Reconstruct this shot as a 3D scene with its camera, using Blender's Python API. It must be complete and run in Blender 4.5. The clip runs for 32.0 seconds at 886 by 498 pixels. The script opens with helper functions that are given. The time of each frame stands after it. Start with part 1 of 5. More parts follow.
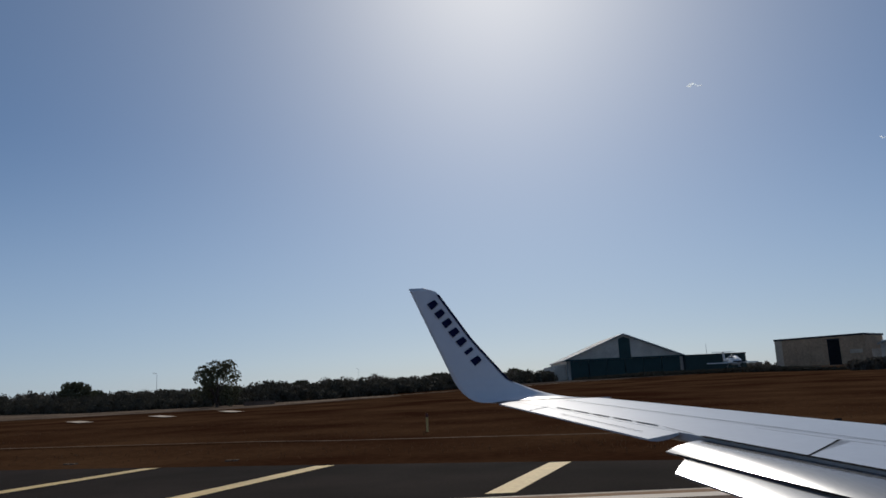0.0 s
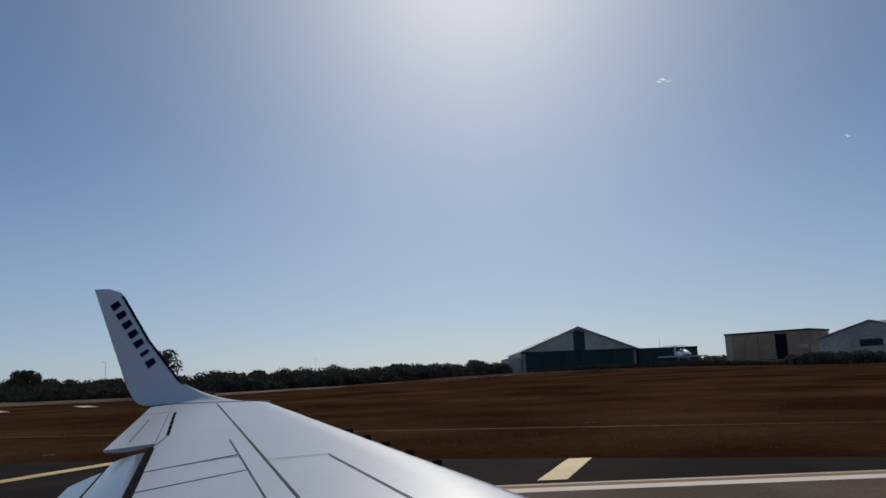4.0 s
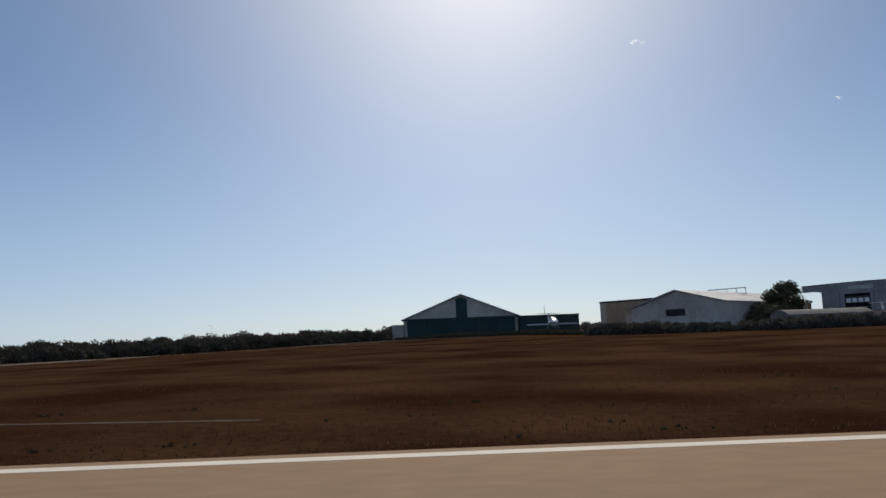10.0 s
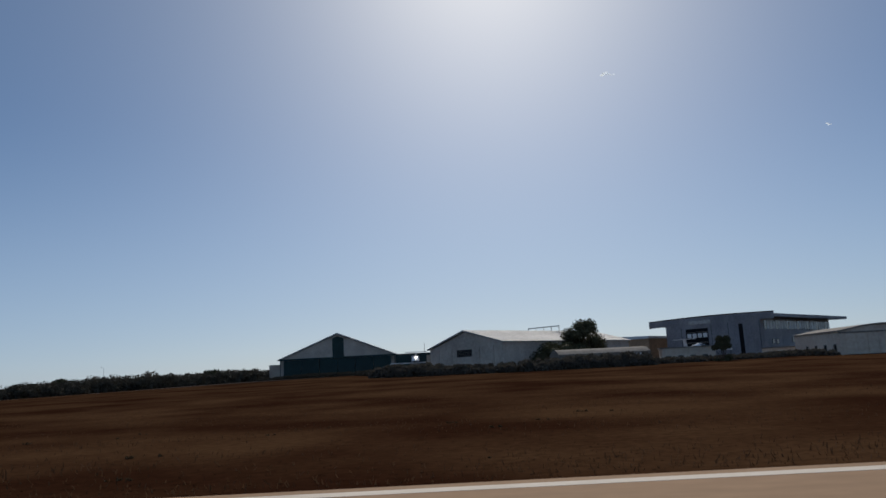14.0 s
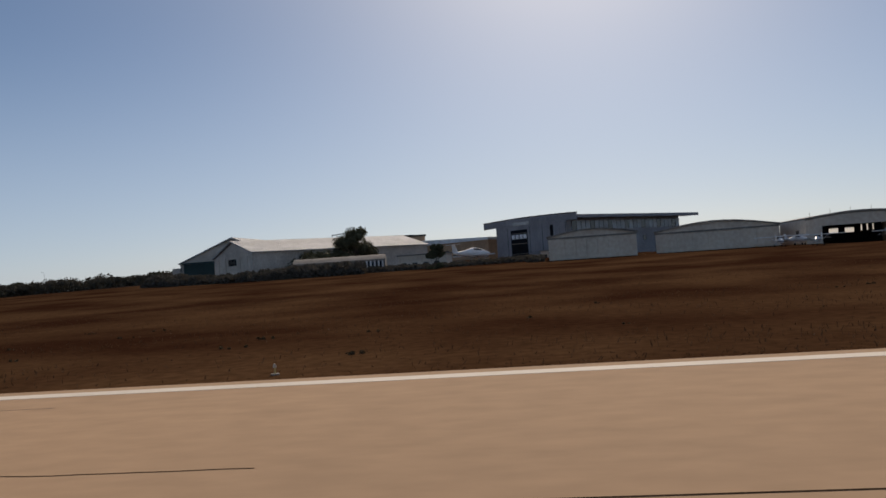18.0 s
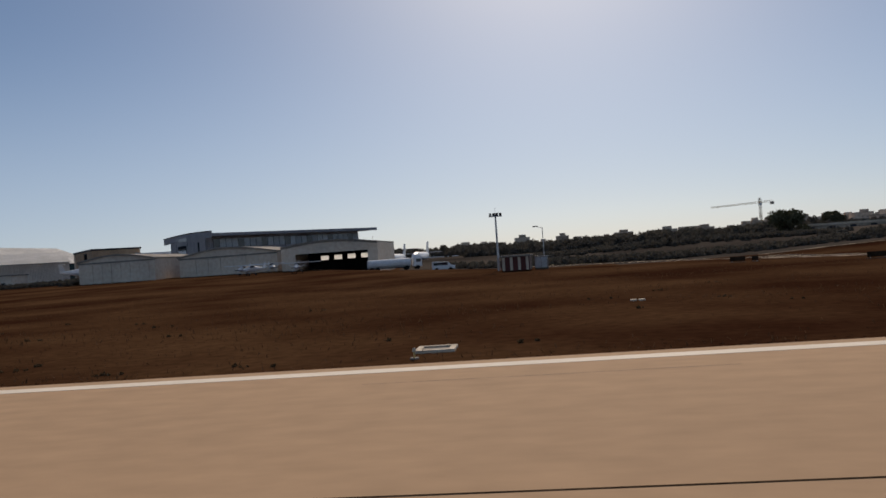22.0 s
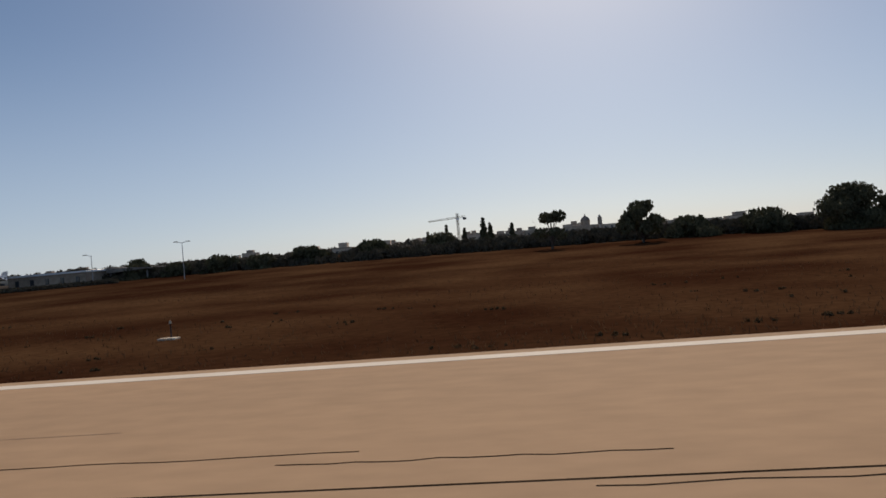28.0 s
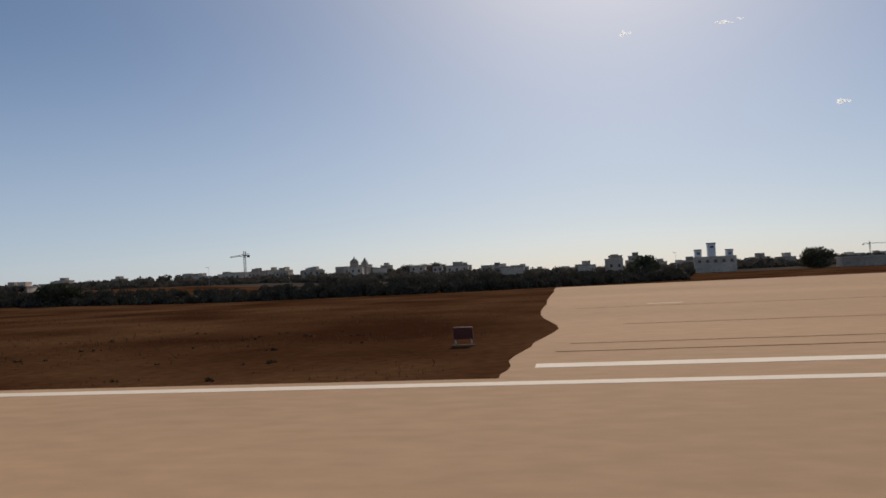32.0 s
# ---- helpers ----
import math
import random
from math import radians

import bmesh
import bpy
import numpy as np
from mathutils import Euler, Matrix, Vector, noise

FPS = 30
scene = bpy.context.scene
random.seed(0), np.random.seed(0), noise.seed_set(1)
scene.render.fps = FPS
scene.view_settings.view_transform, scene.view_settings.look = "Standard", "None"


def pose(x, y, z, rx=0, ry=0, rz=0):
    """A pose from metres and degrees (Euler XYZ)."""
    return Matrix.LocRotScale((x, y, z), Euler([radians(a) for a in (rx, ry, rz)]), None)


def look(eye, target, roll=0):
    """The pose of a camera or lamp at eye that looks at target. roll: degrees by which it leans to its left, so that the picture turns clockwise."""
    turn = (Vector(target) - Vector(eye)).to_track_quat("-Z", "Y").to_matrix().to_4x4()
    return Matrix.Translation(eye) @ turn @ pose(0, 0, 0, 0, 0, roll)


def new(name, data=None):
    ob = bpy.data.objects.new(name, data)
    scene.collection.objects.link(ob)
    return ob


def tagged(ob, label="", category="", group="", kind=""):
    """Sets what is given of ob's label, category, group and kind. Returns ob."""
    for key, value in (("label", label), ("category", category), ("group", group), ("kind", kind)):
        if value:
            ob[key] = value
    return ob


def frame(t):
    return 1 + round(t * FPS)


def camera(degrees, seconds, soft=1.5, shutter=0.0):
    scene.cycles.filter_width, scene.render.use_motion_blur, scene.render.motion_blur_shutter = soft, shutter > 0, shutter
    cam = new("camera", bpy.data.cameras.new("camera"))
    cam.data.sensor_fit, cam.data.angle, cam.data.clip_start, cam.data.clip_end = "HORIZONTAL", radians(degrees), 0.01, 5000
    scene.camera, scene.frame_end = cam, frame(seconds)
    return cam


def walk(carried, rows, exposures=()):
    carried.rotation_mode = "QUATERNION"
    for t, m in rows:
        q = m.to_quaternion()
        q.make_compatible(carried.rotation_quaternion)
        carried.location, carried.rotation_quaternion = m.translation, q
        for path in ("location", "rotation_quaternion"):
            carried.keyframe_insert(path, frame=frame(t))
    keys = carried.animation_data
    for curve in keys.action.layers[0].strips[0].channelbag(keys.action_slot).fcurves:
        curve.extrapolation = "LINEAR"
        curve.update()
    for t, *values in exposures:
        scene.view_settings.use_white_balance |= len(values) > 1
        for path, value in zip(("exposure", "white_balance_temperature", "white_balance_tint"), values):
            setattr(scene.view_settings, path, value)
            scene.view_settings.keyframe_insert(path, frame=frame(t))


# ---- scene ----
# ---- camera and its walk ----
EYE = 2.6
cam = camera(60.9, 32.0, soft=1.6)


def seat(x, yaw, pitch, roll):
    """The camera at x metres along the runway, turned right by yaw, up by pitch, leaning by roll."""
    a, b = radians(yaw), radians(pitch)
    eye = Vector((x, 0.0, EYE))
    return look(eye, eye + Vector((math.sin(a) * math.cos(b), math.cos(a) * math.cos(b), math.sin(b))), roll)


ROWS = [
    (0, 0.00, -1.04, 10.53, -2.64),
    (0.5, 0.36, -1.01, 10.47, -2.60),
    (1, 0.79, -0.90, 10.38, -2.60),
    (1.5, 1.31, -0.88, 10.31, -2.62),
    (2, 1.94, -0.67, 10.27, -2.44),
    (2.5, 2.70, -0.47, 10.11, -2.56),
    (3, 3.67, 0.20, 9.57, -2.44),
    (3.5, 4.89, 0.53, 9.52, -2.40),
    (4, 6.45, 0.94, 9.75, -2.21),
    (4.5, 8.42, 1.97, 9.70, -2.25),
    (6.5, 20.83, 0.90, 7.75, -3.35),
    (7, 24.91, 1.62, 7.87, -3.25),
    (7.5, 29.31, 1.93, 9.48, -2.55),
    (8, 33.99, 1.84, 8.32, -2.68),
    (8.5, 38.89, 0.88, 7.50, -2.00),
    (9, 43.98, 0.74, 7.70, -2.00),
    (9.5, 49.24, 1.20, 7.75, -2.47),
    (10, 54.71, 0.39, 6.97, -2.22),
    (10.5, 60.39, 0.23, 8.36, -2.30),
    (11, 66.33, 0.61, 7.87, -3.05),
    (11.5, 72.55, 0.15, 8.57, -2.94),
    (12, 79.08, -0.06, 8.09, -2.96),
    (12.5, 85.95, -0.77, 8.85, -2.66),
    (13, 93.17, -0.72, 9.08, -2.79),
    (13.5, 100.77, -0.54, 8.51, -3.02),
    (14, 108.74, -0.56, 9.44, -2.98),
    (14.5, 117.10, -0.69, 10.20, -2.73),
    (15, 125.85, -0.39, 8.71, -2.58),
    (15.5, 134.97, -0.53, 2.11, -4.32),
    (17.5, 175.12, -4.36, 1.26, -4.71),
    (18, 186.05, -7.05, 1.38, -3.93),
    (18.5, 197.33, -7.48, 0.84, -3.73),
    (19, 208.97, -8.71, 0.93, -3.59),
    (19.5, 220.97, -8.15, 0.49, -3.07),
    (20, 233.32, -8.27, -0.16, -2.90),
    (20.5, 246.03, -7.80, 0.90, -2.72),
    (21, 259.07, -7.45, -2.19, -2.94),
    (21.5, 272.43, -6.90, -1.15, -3.61),
    (22, 286.11, -5.65, 0.71, -4.05),
    (22.5, 300.09, -5.75, -2.43, -3.95),
    (23, 314.35, -7.33, -2.91, -3.44),
    (23.5, 328.88, -6.97, -1.81, -4.52),
    (24, 343.69, -7.07, -2.54, -4.44),
    (24.5, 358.79, -7.40, -1.23, -4.46),
    (25, 374.18, -7.60, -1.13, -4.08),
    (25.5, 389.86, -7.23, -0.19, -4.34),
    (27.5, 455.54, -7.30, 0.22, -4.87),
    (28, 472.67, -7.62, 0.16, -4.83),
    (28.5, 490.08, -8.79, -1.70, -4.62),
    (29, 507.76, -8.82, -0.77, -5.17),
    (29.5, 525.71, -8.21, 0.74, -5.98),
    (30, 543.92, -7.22, 1.15, -5.42),
    (30.5, 562.39, -6.80, -1.21, -5.84),
    (31, 581.15, -6.99, -0.46, -6.24),
    (31.5, 600.22, -8.28, 2.02, -3.16),
    (32, 619.46, -9.17, 2.09, -2.66),
]
walk(cam, [(t, seat(x, yaw, pitch, roll)) for t, x, yaw, pitch, roll in ROWS],
     exposures=[(0, 0.0, 6500, 10), (4.5, 0.0, 6500, 10), (7, 0.37, 6750, 10), (12, 0.34, 6750, 10), (13, 0.16, 6650, 10), (15.5, 0.05, 6500, 10), (17.5, 0.3, 7450, 15), (32, 0.3, 7450, 15)])

# ---- sky and sun ----
world = bpy.data.worlds.new("sky")
scene.world = world
world.use_nodes = True
wn, wl = world.node_tree.nodes, world.node_tree.links
sky = wn.new("ShaderNodeTexSky")
sky.sky_type, sky.sun_disc = "NISHITA", False
SUN_HEIGHT, SUN_TURN = 35, 4.5  # degrees up, and to the right of straight across the runway
sky.sun_elevation, sky.sun_rotation = radians(SUN_HEIGHT), radians(SUN_TURN)
sky.air_density, sky.dust_density, sky.ozone_density = 0.55, 0.75, 2.0
sky.altitude = 0
# clear blue overhead, paling into an even haze towards the horizon
deep = wn.new("ShaderNodeHueSaturation")
deep.inputs["Saturation"].default_value, deep.inputs["Value"].default_value = 1.42, 1.12
wl.new(sky.outputs[0], deep.inputs["Color"])
tint = wn.new("ShaderNodeMix")
tint.data_type, tint.blend_type = "RGBA", "MULTIPLY"
tint.inputs["Factor"].default_value, tint.inputs["B"].default_value = 1.0, (0.98, 1.06, 1.02, 1)
wl.new(deep.outputs["Color"], tint.inputs["A"])
where = wn.new("ShaderNodeTexCoord")
split = wn.new("ShaderNodeSeparateXYZ")
wl.new(where.outputs["Generated"], split.inputs[0])
low = wn.new("ShaderNodeMapRange")
low.interpolation_type = "SMOOTHSTEP"
for slot, value in (("From Min", -0.02), ("From Max", 0.34), ("To Min", 0.7), ("To Max", 0.18)):
    low.inputs[slot].default_value = value
wl.new(split.outputs["Z"], low.inputs["Value"])
haze = wn.new("ShaderNodeMix")
haze.data_type = "RGBA"
haze.inputs["B"].default_value = (6.4, 8.1, 10.4, 1)
wl.new(low.outputs["Result"], haze.inputs["Factor"])
wl.new(tint.outputs["Result"], haze.inputs["A"])
wl.new(haze.outputs["Result"], wn["Background"].inputs[0])
wn["Background"].inputs[1].default_value = 0.054
sun = new("sun", bpy.data.lights.new("sun", "SUN"))
sun.data.energy, sun.data.angle, sun.data.color = 2.2, radians(0.6), (1.0, 0.93, 0.82)
toward = Vector((math.sin(radians(SUN_TURN)) * math.cos(radians(SUN_HEIGHT)), math.cos(radians(SUN_TURN)) * math.cos(radians(SUN_HEIGHT)), math.sin(radians(SUN_HEIGHT))))
sun.matrix_world = look(Vector((0, 0, 60)) + toward * 10, (0, 0, 60))


# ---- materials ----
def surface(name, colour, rough=0.8, metal=0.0, var=0.25, size=1.0, bump=0.0, second=None, fine=8.0, rand=0.0, spec=0.4, stretch=(1, 1, 1), grain=None):
    """A procedural material: colour that varies at two scales, with optional second colour in patches, fine relief, and a shift from piece to piece."""
    m = bpy.data.materials.new(name)
    m.use_nodes = True
    n, l = m.node_tree.nodes, m.node_tree.links
    b = n["Principled BSDF"]
    b.inputs["Roughness"].default_value, b.inputs["Metallic"].default_value = rough, metal
    b.inputs["Specular IOR Level"].default_value = spec
    tc = n.new("ShaderNodeTexCoord")
    mp = n.new("ShaderNodeMapping")
    mp.inputs["Scale"].default_value = stretch
    l.new(tc.outputs["Object"], mp.inputs["Vector"])
    big, small = n.new("ShaderNodeTexNoise"), n.new("ShaderNodeTexNoise")
    for tex, sc, det in ((big, 1 / size, 4), (small, fine / size, 6)):
        tex.inputs["Scale"].default_value, tex.inputs["Detail"].default_value = sc, det
        l.new(mp.outputs[0], tex.inputs["Vector"])
    ramp = n.new("ShaderNodeValToRGB")
    dark = [c * (1 - var) for c in colour]
    light = [min(1, c * (1 + var)) for c in (second or colour)]
    ramp.color_ramp.elements[0].position, ramp.color_ramp.elements[1].position = 0.36, 0.66
    ramp.color_ramp.elements[0].color, ramp.color_ramp.elements[1].color = (*dark, 1), (*light, 1)
    l.new(big.outputs["Fac"], ramp.inputs[0])
    mix = n.new("ShaderNodeMix")
    mix.data_type, mix.blend_type = "RGBA", "OVERLAY"
    mix.inputs["Factor"].default_value = min(1.0, 0.3 + var) if grain is None else grain
    l.new(ramp.outputs[0], mix.inputs["A"])
    l.new(small.outputs["Fac"], mix.inputs["B"])
    out = mix.outputs["Result"]
    if rand:
        info = n.new("ShaderNodeObjectInfo")
        mr = n.new("ShaderNodeMapRange")
        mr.inputs["To Min"].default_value, mr.inputs["To Max"].default_value = 1 - rand, 1 + rand
        l.new(info.outputs["Random"], mr.inputs["Value"])
        hs = n.new("ShaderNodeHueSaturation")
        l.new(mr.outputs[0], hs.inputs["Value"])
        l.new(out, hs.inputs["Color"])
        out = hs.outputs[0]
    l.new(out, b.inputs["Base Color"])
    if bump:
        bp = n.new("ShaderNodeBump")
        bp.inputs["Strength"].default_value, bp.inputs["Distance"].default_value = 0.6, bump
        l.new(small.outputs["Fac"], bp.inputs["Height"])
        l.new(bp.outputs[0], b.inputs["Normal"])
    return m


def ribbed(name, colour, pitch=0.4, rough=0.6, var=0.15):
    """Painted profiled sheet: upright ribs as relief over a weathered coat."""
    m = surface(name, colour, rough, var=var, size=6, fine=12)
    n, l = m.node_tree.nodes, m.node_tree.links
    tc, sep = n["Texture Coordinate"], n.new("ShaderNodeSeparateXYZ")
    l.new(tc.outputs["Object"], sep.inputs[0])
    add = n.new("ShaderNodeMath")
    l.new(sep.outputs[0], add.inputs[0]), l.new(sep.outputs[1], add.inputs[1])
    mul, sine = n.new("ShaderNodeMath"), n.new("ShaderNodeMath")
    mul.operation, sine.operation = "MULTIPLY", "SINE"
    mul.inputs[1].default_value = 2 * math.pi / pitch
    l.new(add.outputs[0], mul.inputs[0]), l.new(mul.outputs[0], sine.inputs[0])
    bp = n.new("ShaderNodeBump")
    bp.inputs["Distance"].default_value = 0.05
    l.new(sine.outputs[0], bp.inputs["Height"])
    l.new(bp.outputs[0], n["Principled BSDF"].inputs["Normal"])
    return m


def leaf(name, colour, var=0.35, through_light=0.18):
    """Foliage that differs from leaf to leaf and lets some light through."""
    m = bpy.data.materials.new(name)
    m.use_nodes = True
    n, l = m.node_tree.nodes, m.node_tree.links
    b = n["Principled BSDF"]
    geo, mr, hs = n.new("ShaderNodeNewGeometry"), n.new("ShaderNodeMapRange"), n.new("ShaderNodeHueSaturation")
    mr.inputs["To Min"].default_value, mr.inputs["To Max"].default_value = 1 - var, 1 + var
    l.new(geo.outputs["Random Per Island"], mr.inputs["Value"])
    l.new(mr.outputs[0], hs.inputs["Value"])
    hs.inputs["Color"].default_value = (*colour, 1)
    l.new(hs.outputs[0], b.inputs["Base Color"])
    b.inputs["Roughness"].default_value, b.inputs["Specular IOR Level"].default_value = 0.8, 0.05
    tr, mx = n.new("ShaderNodeBsdfTranslucent"), n.new("ShaderNodeMixShader")
    l.new(hs.outputs[0], tr.inputs[0])
    mx.inputs[0].default_value = through_light
    l.new(b.outputs[0], mx.inputs[1]), l.new(tr.outputs[0], mx.inputs[2])
    l.new(mx.outputs[0], n["Material Output"].inputs[0])
    return m


def glass(name, tint=(0.03, 0.04, 0.05)):
    m = surface(name, tint, 0.08, var=0.2, size=2, spec=0.6)
    return m


SOIL = surface("red_soil", (0.047, 0.0195, 0.0105), 1.0, var=0.28, size=14, bump=0.03, second=(0.062, 0.033, 0.017), fine=30, spec=0.0)
FARMLAND = surface("dull_dry_farmland", (0.06, 0.05, 0.043), 1.0, var=0.3, size=30, second=(0.075, 0.062, 0.052), fine=90, spec=0.0)
GRASSDRY = leaf("dry_grass", (0.085, 0.047, 0.026), 0.3, 0.4)
RUNWAY = surface("worn_pale_asphalt", (0.44, 0.29, 0.182), 0.9, var=0.03, size=16, bump=0.003, second=(0.485, 0.315, 0.193), fine=30, spec=0.05, stretch=(0.5, 1, 1), grain=0.18)
ASPHALT = surface("dark_asphalt", (0.043, 0.029, 0.021), 1.0, var=0.2, size=6, bump=0.004, second=(0.053, 0.037, 0.028), fine=60, spec=0.02)
PAD_ASPHALT = surface("black_asphalt", (0.019, 0.0145, 0.012), 1.0, var=0.2, size=6, bump=0.004, second=(0.025, 0.019, 0.016), fine=60, spec=0.02)
RUBBER = surface("faint_rubber_mark", (0.395, 0.26, 0.163), 0.9, var=0.08, size=4, fine=20, spec=0.05, grain=0.2)
GREY_ASPHALT = surface("grey_brown_asphalt", (0.12, 0.086, 0.062), 0.95, var=0.2, size=5, bump=0.003, second=(0.15, 0.108, 0.078), fine=40, spec=0.04)
OLD_PAVING = surface("old_dull_paving", (0.12, 0.088, 0.066), 1.0, var=0.3, size=9, second=(0.16, 0.12, 0.09), fine=20, spec=0.0)
TARSEAL = surface("tar_seal", (0.045, 0.03, 0.02), 1.0, var=0.3, size=1, spec=0.0)
WHITE = surface("worn_white_paint", (0.58, 0.48, 0.37), 0.8, var=0.2, size=4, fine=16, spec=0.1)
EDGE_WHITE = surface("bright_line_paint", (0.8, 0.7, 0.58), 0.8, var=0.06, size=3, fine=12, spec=0.1, grain=0.2)
YELLOW = surface("worn_yellow_paint", (0.62, 0.43, 0.16), 0.7, var=0.15, size=3, fine=20)
GRAVEL = surface("pale_gravel", (0.15, 0.105, 0.072), 0.95, var=0.4, size=2.2, bump=0.03, second=(0.34, 0.265, 0.19), fine=9, spec=0.05)
GREEN_SHEET = ribbed("dark_green_sheet", (0.018, 0.05, 0.05))
GREY_SHEET = ribbed("pale_grey_sheet", (0.62, 0.54, 0.46))
BLUEGREY = ribbed("blue_grey_sheet", (0.27, 0.275, 0.3), 0.6)
TAN_WALL = surface("tan_render", (0.46, 0.3, 0.19), 0.9, var=0.1, size=5, bump=0.01)
SHED_CREAM = surface("pale_cream_render", (0.68, 0.57, 0.46), 0.9, var=0.08, size=6, bump=0.008)
CREAM = surface("cream_render", (0.56, 0.44, 0.33), 0.9, var=0.1, size=4, bump=0.01)
ROOF_GREY = ribbed("grey_roof_sheet", (0.4, 0.4, 0.4), 0.5)
DARK_TRIM = surface("dark_trim", (0.03, 0.03, 0.035), 0.6, var=0.2, size=2)
# near-black that puts the shade of interiors and recesses into the colour
SHADE_DARK = surface("painted_interior_shade", (0.02, 0.02, 0.022), 1.0, var=0.2, size=2, spec=0.0)
CONCRETE = surface("grey_concrete", (0.25, 0.22, 0.19), 0.9, var=0.2, size=3, bump=0.01)
STEEL = surface("galvanised_steel", (0.42, 0.43, 0.44), 0.45, 0.7, var=0.15, size=1)
CRANE = surface("crane_paint", (0.35, 0.3, 0.22), 0.6, var=0.2, size=3)
LIMESTONE = surface("pale_limestone", (0.48, 0.385, 0.3), 0.9, var=0.2, size=6, rand=0.4)
GLASS = glass("dark_window_glass")
# near-white of sheet roofs; also paints daylight in the blue-grey hangar's opening
PANE = surface("white_roof_and_painted_daylight", (0.75, 0.78, 0.8), 0.4, var=0.1, size=2)
HAZY_PANE = surface("hazy_blue_pane", (0.36, 0.42, 0.46), 0.25, var=0.12, size=3, rand=0.25)
FROSTED = leaf("frosted_pane", (0.9, 0.9, 0.88), 0.03, 0.85)
BARK = surface("grey_brown_bark", (0.09, 0.065, 0.05), 0.95, var=0.3, size=0.5, bump=0.02)
LEAF_DARK = leaf("dark_evergreen_leaf", (0.085, 0.082, 0.048), 0.35, 0.1)
LEAF_OLIVE = leaf("olive_leaf", (0.1, 0.095, 0.055), 0.35, 0.08)
SCRUB = leaf("scrub_leaf", (0.085, 0.074, 0.054), 0.3, 0.1)
# scrub farther off: aerial haze is put into a paler leaf colour
HAZED_SCRUB = leaf("haze_paled_scrub_leaf", (0.115, 0.1, 0.08), 0.35, 0.22)
WEED = leaf("dry_weed_leaf", (0.085, 0.058, 0.032), 0.35, 0.2)
WINGPAINT = surface("pale_grey_wing_paint", (0.48, 0.5, 0.54), 0.3, 0.0, var=0.025, size=2.2, fine=14, spec=0.55, grain=0.1)
WINGLET_WHITE = surface("white_winglet_paint", (0.66, 0.66, 0.7), 0.22, 0.0, var=0.02, size=1.6, fine=12, spec=0.5, grain=0.08)
WINGMETAL = surface("bare_aluminium", (0.26, 0.27, 0.29), 0.18, 0.5, var=0.05, size=0.8, fine=9, grain=0.15, stretch=(3, 0.4, 1))
# black of tyres and joints; also paints the shaded flap gaps
SEAM = surface("black_rubber_and_gap_shade", (0.02, 0.02, 0.02), 1.0, var=0.2, size=1, spec=0.0)
# the winglet's marking; also paints the shade on its leading edge
BLUE_MARK_AND_SHADE = surface("dark_blue_marking_and_edge_shade", (0.01, 0.014, 0.05), 0.9, var=0.1, size=1, spec=0.02)
WHITEPAINT = surface("white_aircraft_paint", (0.75, 0.75, 0.75), 0.3, var=0.08, size=1)
REDSIGN = surface("dark_red_sign", (0.1, 0.018, 0.012), 0.6, var=0.15, size=1)


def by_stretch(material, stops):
    """Changes a ground material's tone along the runway: its colour is multiplied by the stops, with wavering bounds
    between them.
    """
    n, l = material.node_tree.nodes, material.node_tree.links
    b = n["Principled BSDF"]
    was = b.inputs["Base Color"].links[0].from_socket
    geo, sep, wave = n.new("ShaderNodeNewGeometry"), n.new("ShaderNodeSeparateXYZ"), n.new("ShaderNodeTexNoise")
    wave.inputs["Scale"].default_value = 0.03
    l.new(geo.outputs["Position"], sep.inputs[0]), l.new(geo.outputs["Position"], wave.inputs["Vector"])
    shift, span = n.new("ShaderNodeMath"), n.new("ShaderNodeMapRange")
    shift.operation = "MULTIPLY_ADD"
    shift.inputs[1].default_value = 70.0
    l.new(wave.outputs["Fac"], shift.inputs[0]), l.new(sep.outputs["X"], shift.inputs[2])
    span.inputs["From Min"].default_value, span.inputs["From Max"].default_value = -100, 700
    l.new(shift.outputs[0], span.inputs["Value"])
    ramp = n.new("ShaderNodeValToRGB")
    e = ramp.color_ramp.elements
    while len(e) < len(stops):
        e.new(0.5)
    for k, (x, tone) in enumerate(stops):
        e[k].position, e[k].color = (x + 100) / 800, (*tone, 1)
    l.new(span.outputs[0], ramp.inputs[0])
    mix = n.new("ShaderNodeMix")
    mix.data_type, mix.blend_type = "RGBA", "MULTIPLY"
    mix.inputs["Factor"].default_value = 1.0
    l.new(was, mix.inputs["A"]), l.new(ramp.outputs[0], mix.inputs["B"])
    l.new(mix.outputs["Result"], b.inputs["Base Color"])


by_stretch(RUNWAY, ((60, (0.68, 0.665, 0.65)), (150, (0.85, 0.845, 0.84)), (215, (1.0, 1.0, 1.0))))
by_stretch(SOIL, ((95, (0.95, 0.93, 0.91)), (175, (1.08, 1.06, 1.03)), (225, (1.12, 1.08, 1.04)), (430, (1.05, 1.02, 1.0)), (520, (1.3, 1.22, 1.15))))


# ---- mesh helpers ----
def mesh_ob(name, bm, material, parent=None, label=""):
    me = bpy.data.meshes.new(name)
    bm.to_mesh(me)
    bm.free()
    me.materials.append(material)
    ob = new(name, me)
    if parent:
        ob.parent = parent
    if label:
        tagged(ob, label)
    return ob


def part(name, bm, material, parent, label=""):
    return mesh_ob(name, bm, material, parent, label)


def raw(name, verts, faces, material, parent=None):
    me = bpy.data.meshes.new(name)
    me.from_pydata(verts, [], faces)
    me.materials.append(material)
    ob = new(name, me)
    if parent:
        ob.parent = parent
    return ob


